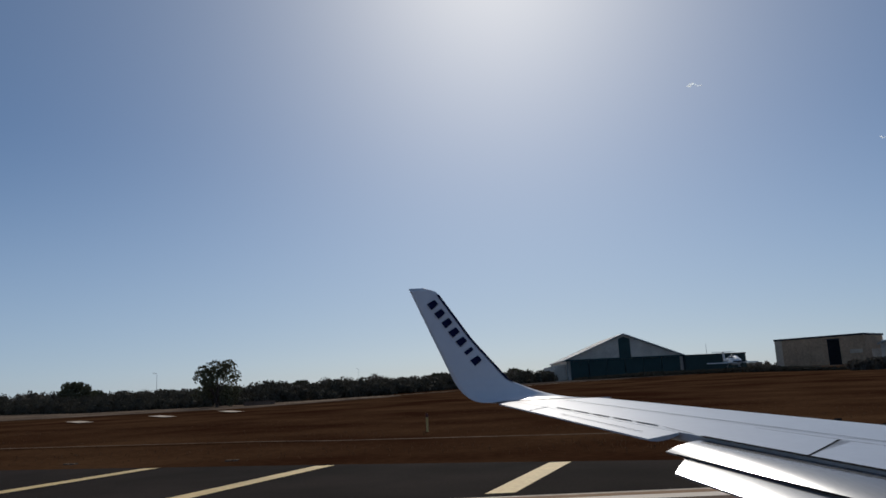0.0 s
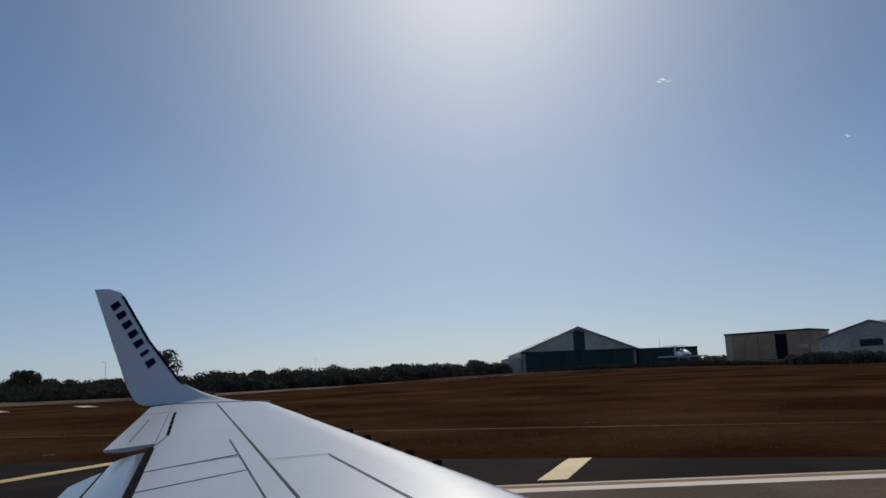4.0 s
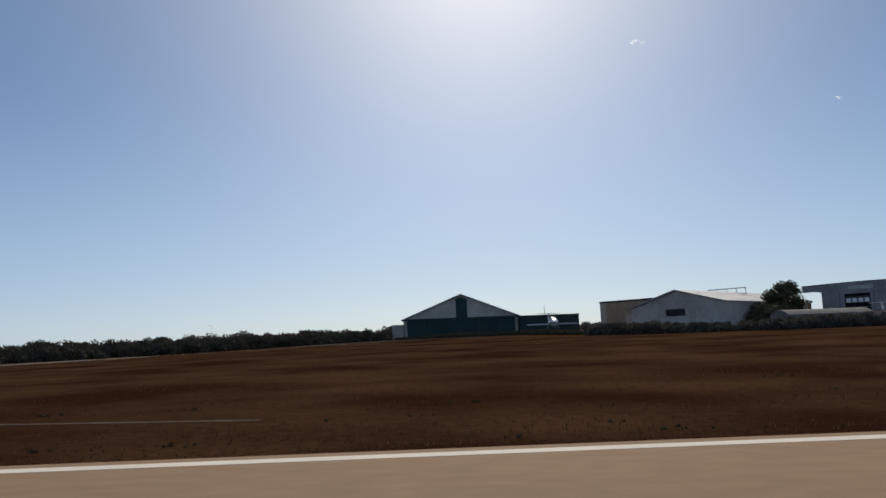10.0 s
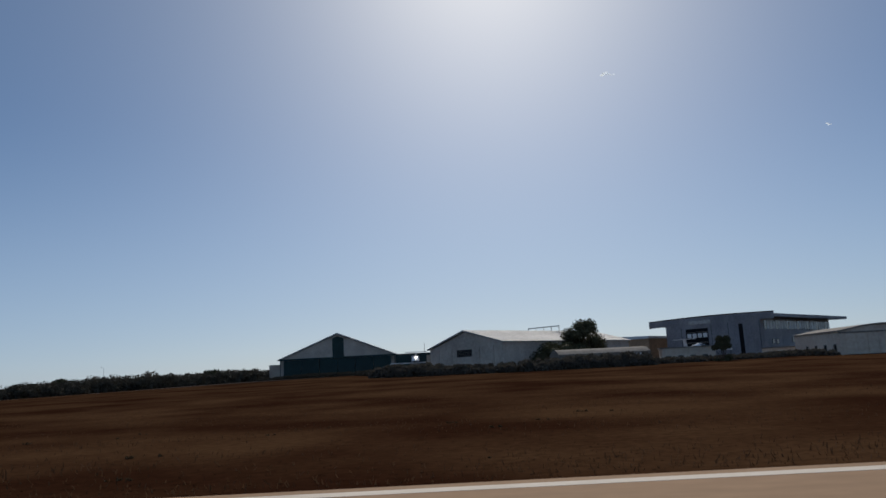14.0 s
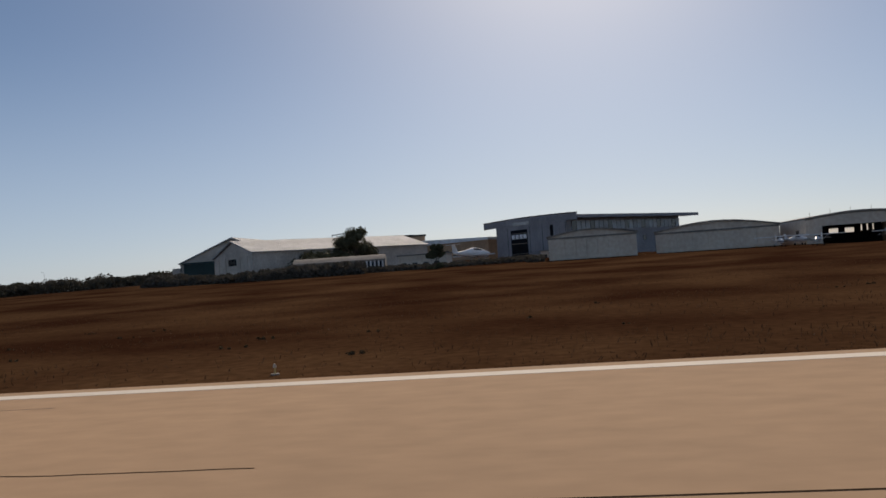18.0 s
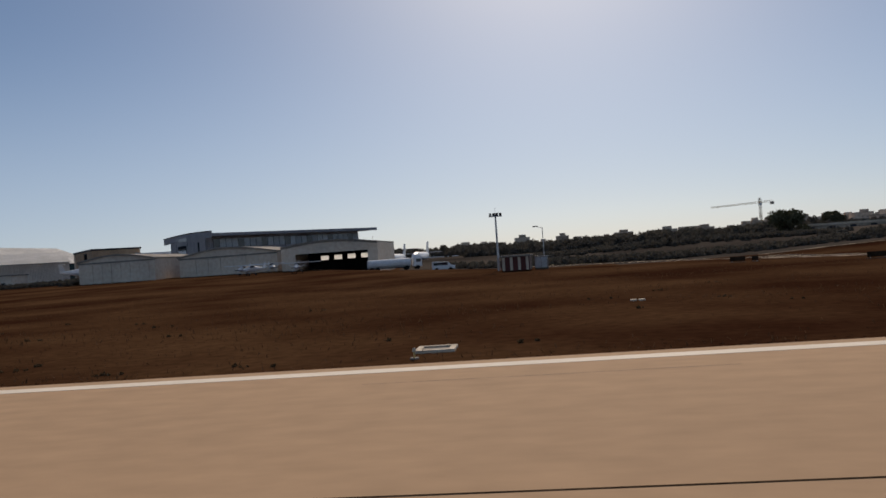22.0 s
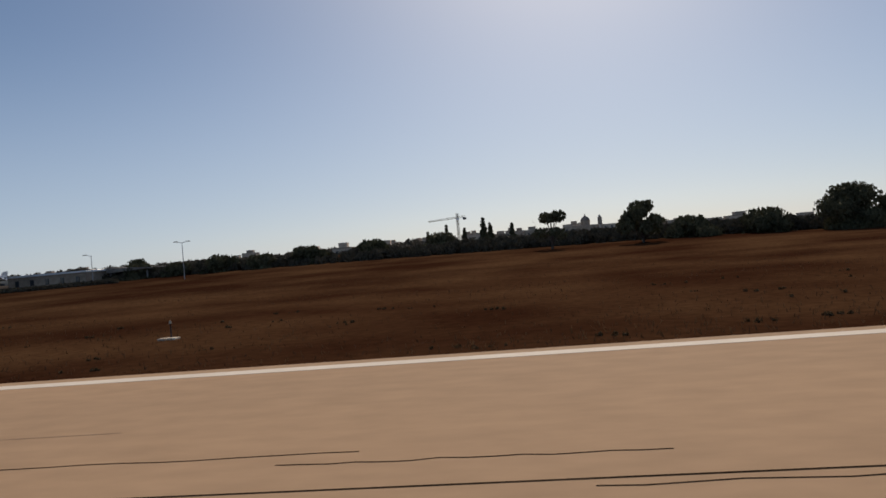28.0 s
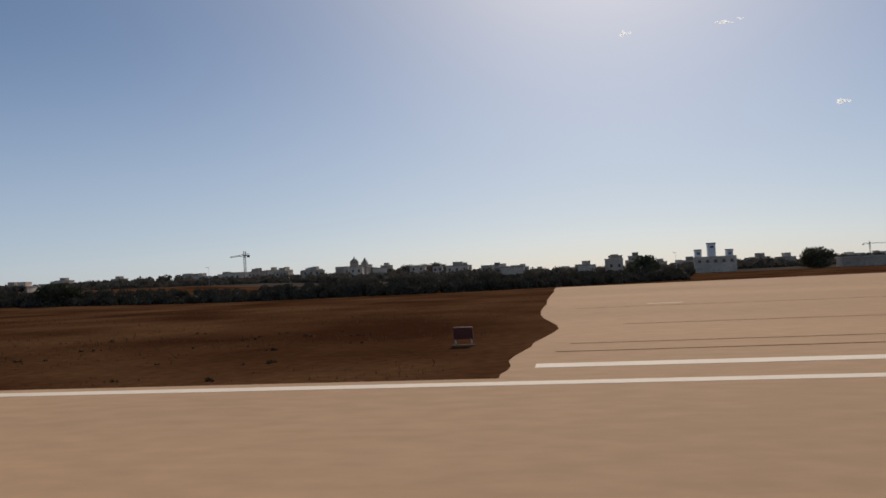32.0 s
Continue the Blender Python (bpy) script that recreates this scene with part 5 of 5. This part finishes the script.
def field_slab(x, y, post=False):
    dull = x < 50
    p = thing("marker_slab", (x, y, ground_height(x, y)), 0, "dull concrete slab sunk in dry grass" if dull else "white painted concrete slab lying in dry grass", "marker", "marker slabs")
    k, m = (0.6, OLD_PAVING) if dull else (0.82 if post else 0.72, WHITE)
    part("slab", box(-0.45 * k, -0.05, -0.3 * k, 0.3 * k, -0.05, 0.09 * k, 0.015), m, p)
    part("slab", box(0.05, 0.45 * k, -0.3 * k, 0.3 * k, -0.05, 0.09 * k, 0.015), m, p)
    if post:
        part("post", rod((0, 0.2, 0), (0, 0.2, 0.62), 0.025, sides=8), DARK_TRIM, p)
        part("lamp", rod((0, 0.2, 0.62), (0, 0.2, 0.74), 0.06, 0.04, 10), WHITE, p)


for x, y, post in ((80.9, 25.4, True), (457.6, 28.3, True), (208.4, 36.6, False), (214.3, 28.1, False), (291.5, 35.9, False), (364, 47.9, False), (14.5, 40.3, False), (29.2, 21.6, False), (566.8, 53.8, False), (-18, 35, False), (-10, 33, False), (42, 20.6, False), (512, 70, False)):
    field_slab(x, y, post)


def edge_light(x):
    p = thing("runway_edge_light", (x, 19.75, 0), 0, "small elevated runway edge light on a stem", "light", "runway edge lights")
    part("base", rod((0, 0, -0.02), (0, 0, 0.04), 0.12, sides=12), CONCRETE, p)
    part("stem", rod((0, 0, 0.04), (0, 0, 0.2), 0.025, sides=8), YELLOW, p)
    part("lens", rod((0, 0, 0.2), (0, 0, 0.3), 0.055, 0.035, 10), WHITE, p)


for k in range(-10, 3):
    if k != -3:
        edge_light(492 + 52.2 * k if k > -8 else 81.4 + 47 * (k + 8))


def far_boards():
    """Pale concrete blocks and a low wall out in the first field."""
    for x0, y0, x1, y1 in ((-57, 114, -74, 139), (-50, 128, -69, 162), (-44, 146, -62, 184)):
        tagged(mesh_ob("painted_bar", ribbon([slid(x0, y0, 3), slid((x0 + x1) / 2, (y0 + y1) / 2, 3)], 2.0, 0.06), WHITE), "long white painted bar on the old pavement", "road marking", "painted bars", "structure")
    tagged(mesh_ob("old_pavement", draped([(-40, 140), (-140, 145), (-230, 260), (-120, 280), (-20, 195), (-14, 178)], 0.08), OLD_PAVING), "old pale pavement beyond the dry field", "pavement", kind="structure")
    w = thing("low_wall", (-47, 163, ground_height(-44, 164) - 0.4), 12, "low tan boundary wall beneath the trees", "wall")
    part("wall_body", box(0, 6.5, 0, 0.5, 0, 1.2, 0.03), BROWN_WALL, w)
    part("coping", box(-0.1, 6.6, -0.1, 0.6, 1.2, 1.32, 0.02), BROWN_WALL, w)
    m = thing("field_marker_post", (-2.4, 49, 0), 0, "short orange and white marker post in grass", "marker")
    part("post", rod((0, 0, 0), (0, 0, 0.9), 0.07, sides=8), YELLOW, m)
    part("band", rod((0, 0, 0.9), (0, 0, 1.15), 0.075, sides=8), REDSIGN, m)


far_boards()


def runway_sign():
    s = thing("runway_sign", (615.6, 27.6, 0), 0, "dark red runway sign box on concrete base", "sign")
    part("panel", box(-0.36, 0.36, 0, 0.16, 0.26, 0.7, 0.02), REDSIGN, s)
    part("base", box(-0.42, 0.42, -0.06, 0.22, 0, 0.05, 0.01), OLD_PAVING, s)
    for x in (-0.3, 0.3):
        part("leg", rod((x, 0.08, 0.1), (x, 0.08, 0.3), 0.03, sides=6), STEEL, s)


runway_sign()


def taxiway_sign(x, y, wide, turn):
    """A sign box seen from its dark back."""
    s = thing("taxiway_sign", (x, y, ground_height(x, y)), turn, "dark-backed low sign box beside the taxiway", "sign", "taxiway signs")
    part("panel", box(-wide / 2, wide / 2, 0, 0.16, 0.12, 0.58, 0.02), TARSEAL, s)
    part("base", box(-wide / 2 - 0.06, wide / 2 + 0.06, -0.08, 0.24, -0.02, 0.04, 0.01), OLD_PAVING, s)
    for x in (-wide * 0.36, wide * 0.36):
        part("leg", rod((x, 0.08, 0.05), (x, 0.08, 0.2), 0.03, sides=6), STEEL, s)


taxiway_sign(307.9, 78, 1.5, 4)
taxiway_sign(309.6, 78, 0.6, 4)
taxiway_sign(316.3, 67, 1.7, 4)


# ---- tar seams and cracks of the runway ----
def seams():
    rng = random.Random(5)
    pts = [(x, 8.25 + 0.12 * noise.noise(Vector((x * 0.05, 3, 0)))) for x in range(120, 700, 4)]
    tagged(mesh_ob("tar_seam", ribbon(pts, 0.052, 0.0245), TARSEAL), "long dark tar seam along the runway", "tar seam", kind="structure")
    spans = [(176, 182, 10.0), (226, 232, 8.85), (306, 318, 8.9), (308, 322, 9.6), (337, 347, 7.2), (368, 382, 7.45), (462, 470, 9.8), (469, 474, 9.3), (473, 480, 8.0), (130, 142, 10.6), (500, 512, 7.4), (312, 326, 11.1), (410, 424, 8.7), (430, 446, 7.2)]
    for x0, x1, y in spans:
        n = 14
        line = [(x0 + (x1 - x0) * i / n, y + 0.12 * noise.noise(Vector((x0 + i * 0.5, y, 1)))) for i in range(n + 1)]
        tagged(mesh_ob("tar_crack", ribbon(line, 0.036, 0.0242), TARSEAL), "thin wandering tar-filled crack", "tar seam", "tar cracks", "structure")
    for x, y0, y1, dx in ((580, 7.4, 9.5, 0.2), (582.3, 7.4, 8.6, 1.3), (581.4, 7.2, 8.5, 2.0), (137, 8.2, 10.6, 2.0), (136.2, 9.8, 11, 0.1), (369, 6.6, 8.0, 0.3), (194, 14, 16.5, -0.3)):
        line = [(x + dx * i / 8 + 0.05 * rng.uniform(-1, 1), y0 + (y1 - y0) * i / 8) for i in range(9)]
        tagged(mesh_ob("tar_crack", ribbon(smooth_line(line, 3), 0.045, 0.0242), TARSEAL), "thin wandering tar-filled crack", "tar seam", "tar cracks", "structure")
    # rubber streaks and old patches
    for k in range(14):
        x, y = rng.uniform(150, 540), rng.uniform(9, 16.5)
        l = rng.uniform(3, 12)
        tagged(mesh_ob("surface_streak", ribbon([(x, y), (x + l / 2, y + rng.uniform(-0.05, 0.05)), (x + l, y)], rng.uniform(0.03, 0.08), 0.0236), STREAK), "faint dark streak on the runway surface", "streak", "surface streaks", "structure")


STREAK = surface("faint_rubber_streak", (0.29, 0.175, 0.1), 0.85, var=0.2, size=2)
seams()


# ---- the town on the skyline ----
def house(x, y, w, d, h, turn, seed, label="pale limestone flat-roofed house on the skyline", z=None):
    rng = random.Random(seed)
    z = ground_height(x, y) if z is None else z
    b = thing("town_house", (x, y, z - 0.3), turn, label, "house", "town houses")
    part("wall_body", box(-w / 2, w / 2, 0, d, 0, h, 0.03), LIMESTONE, b)
    part("parapet", box(-w / 2 - 0.12, w / 2 + 0.12, -0.12, d + 0.1, h, h + 0.35, 0.02), LIMESTONE, b)
    if rng.random() < 0.6:
        part("roof_room", box(-w * 0.2, w * 0.25, d * 0.2, d * 0.7, h + 0.35, h + 2.0, 0.02), LIMESTONE, b)
    floors = max(1, int(h / 2.6))
    n = max(2, int(w / 2.8))
    for f in range(floors):
        for k in range(n):
            wx = -w / 2 + w * (k + 0.5) / n
            ob = part("window", box(wx - 0.5, wx + 0.5, -0.06, 0.05, 0.9 + 2.55 * f, 2.2 + 2.55 * f), GLASS, b)
    return b


rng = random.Random(9)
house(639.4, 314, 6.4, 8, 6.7, 4, 1, "four-storey pale limestone block with balconies")
house(648.5, 318, 7.4, 8, 5.7, 4, 2)
house(628, 316, 7, 8, 4.7, 4, 3)
house(566, 372, 11, 9, 6.0, 4, 4)
house(644, 380, 6.2, 7, 9.0, 0, 6, "small pale cube house on the skyline")
house(653.5, 380, 6, 7, 8.4, 0, 7, "small pale cube house on the skyline")
house(598, 305, 9, 8, 5.0, 4, 5)
for x, y, w, h in ((404.5, 250, 6.5, 3.0), (412, 254, 6, 2.6), (419.5, 250, 7, 2.4), (389, 252, 4, 2.9), (394.5, 250, 4.5, 2.6)):
    house(x, y, w, 8, h, 5, 60 + int(w), "pale limestone house behind the trees")
for first, step, count, near, deep, wide, tall, seed in ((520, 13, 36, 345, 130, (4.5, 9.5), (3.2, 5.0), 20), (470, 17, 26, 470, 120, (6, 12), (3.8, 6.0), 200), (250, 12.5, 22, 450, 110, (6, 12), (4.5, 7.6), 300), (400, 9, 13, 385, 60, (5, 10), (4.5, 7.0), 340), (-20, 15, 16, 500, 140, (6, 14), (4.4, 7.5), 120)):
    for k in range(count):
        x, y = first + step * k + rng.uniform(-5, 5), near + rng.uniform(0, deep)
        house(x, y, rng.uniform(*wide), 8, rng.uniform(*tall) + (1.2 if 540 < x < 600 else 0), rng.uniform(-8, 8), seed + k)


def silo(x, y, w, h, label):
    s = thing("tower_block", (x, y, 0), 0, label, "tower", "tower blocks")
    part("shaft", box(-w / 2, w / 2, 0, w, 0, h, 0.05), WHITEPAINT, s)
    part("cap", box(-w / 2 - 0.1, w / 2 + 0.1, -0.1, w + 0.1, h, h + 0.35, 0.03), CONCRETE, s)
    part("top_window", box(-w * 0.25, w * 0.25, -0.05, 0.03, h - 1.3, h - 0.6), GLASS, s)


silo(664.6, 245, 2.3, 8.9, "tall slim white tower above the trees")
silo(660.6, 245.5, 2.0, 7.0, "slim white tower above the trees")
silo(669.9, 245, 2.0, 6.7, "slim white tower above the trees")
low = thing("low_building", (659, 243.5, 0), 0, "low pale block joining the white towers", "building")
part("body", box(0, 12.5, 0, 1.4, 0, 5.0, 0.04), LIMESTONE, low)
for k in range(5):
    part("window", box(1 + 2.4 * k, 2 + 2.4 * k, -0.05, 0.03, 3.0, 4.0), GLASS, low)


def church():
    c = thing("domed_church", (496.7, 424, ground_height(496, 424) - 0.8), 0, "pale limestone church with dome and lantern", "church")
    part("nave", box(-9, 9, 0, 14, 0, 6.5, 0.05), LIMESTONE, c)
    bm = bmesh.new()
    bmesh.ops.create_uvsphere(bm, u_segments=20, v_segments=10, radius=2.6, matrix=Matrix.Translation((0, 6, 9)))
    part("dome", bm, CONCRETE, c, "grey ribbed dome")
    part("drum", rod((0, 6, 6.4), (0, 6, 9.2), 2.6, sides=16), LIMESTONE, c)
    part("lantern", rod((0, 6, 11.4), (0, 6, 12.8), 0.5, 0.3, 8), LIMESTONE, c)
    part("bell_tower", box(6.6, 8.8, 0, 2.2, 6.5, 10.2, 0.04), LIMESTONE, c)
    part("spire", rod((7.7, 1.1, 10.2), (7.7, 1.1, 11.9), 1.0, 0.05, 8), CONCRETE, c)


church()
for k in range(3):
    g = thing("greenhouse_row", (700 + 16 * k, 238 + 5 * k, 0), -6, "long low shed with whitish roof far off", "shed", "low white sheds")
    part("body", box(0, 15, 0, 8, 0, 2.6, 0.03), LIMESTONE, g)
    part("roof", prism([(-0.3, 2.6), (15.3, 2.6), (15.3, 3.0), (-0.3, 3.0)], -0.3, 8.3), WHITE, g)


# ---- dry grass and clods ----
def weeds():
    """Small dark tufts that stand here and there in the field and on the gravel verges."""
    rs = np.random.default_rng(63)
    spots = []
    for x0, x1, y0, y1, n in ((22, 60, 20.5, 34, 14), (60, 300, 20, 48, 90), (362, 450, 20, 48, 60), (450, 612, 19.6, 40, 190), (328.8, 332.6, 27, 56, 26), (343, 348, 25, 50, 40), (348, 372, 22.6, 32, 40)):
        for _ in range(n):
            x, y = rs.uniform(x0, x1), y0 + (y1 - y0) * rs.uniform(0, 1) ** 1.4
            for _ in range(int(rs.integers(2, 6))):
                r = rs.uniform(0.03, 0.1)
                px, py = x + rs.normal(0, 0.35), y + rs.normal(0, 0.15)
                spots.append((px, py, ground_height(px, py) + r * 0.3, r))
    spots = np.array(spots)
    v, f = leaf_cloud(spots[:, :3], spots[:, 3], 24000, 0.04, rs, 0.75, 0.5)
    tagged(cloud_mesh("weeds", v, f, WEED), "small dark weeds standing in the dry field", "weeds", kind="stuff")


weeds()


def field_cover():
    rs = np.random.default_rng(77)
    n = 110000
    x = rs.uniform(-70, 640, n)
    y = 19.2 + 60 * rs.uniform(0, 1, n) ** 1.7
    patch = np.array([noise.noise(Vector((a * 0.06, b * 0.16, 0))) for a, b in zip(x, y)])
    keep = ~((x > 316) & (x < 358) & (y < 90)) & ~((x > 616) & (y < 121)) & (y > 19.0 + np.maximum(0, (34 - x)) * 0.30) & (patch + rs.normal(0, 0.25, n) > -0.05)
    x, y, patch = x[keep], y[keep], patch[keep]
    m = len(x)
    h = (0.05 + 0.09 * rs.uniform(0, 1, m)) * (1 + 0.6 * patch)
    a = rs.uniform(0, math.pi, m)
    w = rs.uniform(0.012, 0.03, m)
    dx, dy = np.cos(a) * w, np.sin(a) * w
    lx, ly = rs.normal(0, 0.05, m), rs.normal(0, 0.05, m)
    g = rise(x, y)
    v = np.stack([np.stack([x - dx, y - dy, g - 0.01], 1), np.stack([x + dx, y + dy, g - 0.01], 1), np.stack([x + dx * 0.4 + lx, y + dy * 0.4 + ly, g + h], 1), np.stack([x - dx * 0.4 + lx, y - dy * 0.4 + ly, g + h], 1)], 1).reshape(-1, 3)
    tagged(cloud_mesh("dry_grass", v, np.arange(len(v)).reshape(-1, 4), GRASSDRY), "short dry grass blades on red earth", "grass", kind="stuff")


field_cover()


def clods():
    """Lumps of dry earth along the near side of the field: four sloping sides and a small top each."""
    rs = np.random.default_rng(91)
    n = 42000
    x, y = rs.uniform(40, 616, n), 19.0 + 26 * rs.uniform(0, 1, n) ** 2.0
    patch = np.array([noise.noise(Vector((a * 0.05, b * 0.12, 5))) for a, b in zip(x, y)])
    keep = ~((x > 314) & (x < 362)) & (patch + rs.normal(0, 0.25, n) > 0.0)
    x, y = x[keep], y[keep]
    m = len(x)
    r, h, a = rs.uniform(0.03, 0.13, m), rs.uniform(0.004, 0.02, m), rs.uniform(0, math.pi, m)
    z = rise(x, y)
    low, high = [], []
    for k in range(4):
        t = a + k * math.pi / 2
        q = r * rs.uniform(0.7, 1.3, m)
        low.append(np.stack([x + q * np.cos(t), y + q * np.sin(t), z - 0.02], 1))
        high.append(np.stack([x + 0.5 * q * np.cos(t), y + 0.5 * q * np.sin(t), z + h * rs.uniform(0.8, 1.2, m)], 1))
    v = np.stack(low + high, 1).reshape(-1, 3)
    base = np.arange(m)[:, None, None] * 8
    quads = np.array([[0, 1, 5, 4], [1, 2, 6, 5], [2, 3, 7, 6], [3, 0, 4, 7], [4, 5, 6, 7]])[None]
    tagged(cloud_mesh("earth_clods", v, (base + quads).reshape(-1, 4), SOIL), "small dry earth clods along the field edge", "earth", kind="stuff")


clods()


# ---- small clouds ----
def vapour():
    m = bpy.data.materials.new("thin_cloud")
    m.use_nodes = True
    n, l = m.node_tree.nodes, m.node_tree.links
    n.remove(n["Principled BSDF"])
    veil, noise_tex, ramp = n.new("ShaderNodeBsdfTranslucent"), n.new("ShaderNodeTexNoise"), n.new("ShaderNodeValToRGB")
    noise_tex.inputs["Scale"].default_value = 0.2
    ramp.color_ramp.elements[0].color, ramp.color_ramp.elements[1].color = (0.72, 0.8, 0.88, 1), (0.86, 0.93, 0.99, 1)
    l.new(noise_tex.outputs["Fac"], ramp.inputs[0])
    l.new(ramp.outputs[0], veil.inputs[0])
    l.new(veil.outputs[0], n["Material Output"].inputs[0])
    return m


VAPOUR = vapour()


def cloud(x, y, z, wide, tall, seed):
    """A wisp: thin frayed veils of vapour side by side, the sun behind them."""
    rng = random.Random(seed)
    bm = bmesh.new()
    for k in range(5):
        r = wide * (0.12, 0.2, 0.24, 0.15, 0.09)[(k + seed % 2) % 5]
        cx, cz = wide * 0.24 * (k - 2), tall * rng.uniform(-0.22, 0.22)
        hub = bm.verts.new((cx, 0.6 * k, cz))
        rim = []
        for i in range(28):
            t = 2 * math.pi * i / 28
            d = r * (1 + 0.7 * noise.noise(Vector((math.cos(t) * 1.3, math.sin(t) * 1.3, seed + 3 * k))) + 0.3 * noise.noise(Vector((math.cos(t) * 4, math.sin(t) * 4, seed - k))))
            rim.append(bm.verts.new((cx + d * math.cos(t), 0.6 * k, cz + d * math.sin(t) * tall / wide)))
        for i in range(28):
            bm.faces.new((hub, rim[i], rim[(i + 1) % 28]))
    bmesh.ops.translate(bm, verts=bm.verts, vec=(x, y, z))
    tagged(mesh_ob("small_cloud", bm, VAPOUR), "small white wisp of cloud in a clear sky", "cloud", "small clouds", "stuff")


cloud(337, 982, 396, 17, 8, 1)
cloud(1034, 1755, 549, 14, 7, 2)
cloud(703, 900, 278, 11, 12, 3)
cloud(836, 1000, 312, 20, 8, 4)
cloud(937, 900, 177, 13, 12, 5)
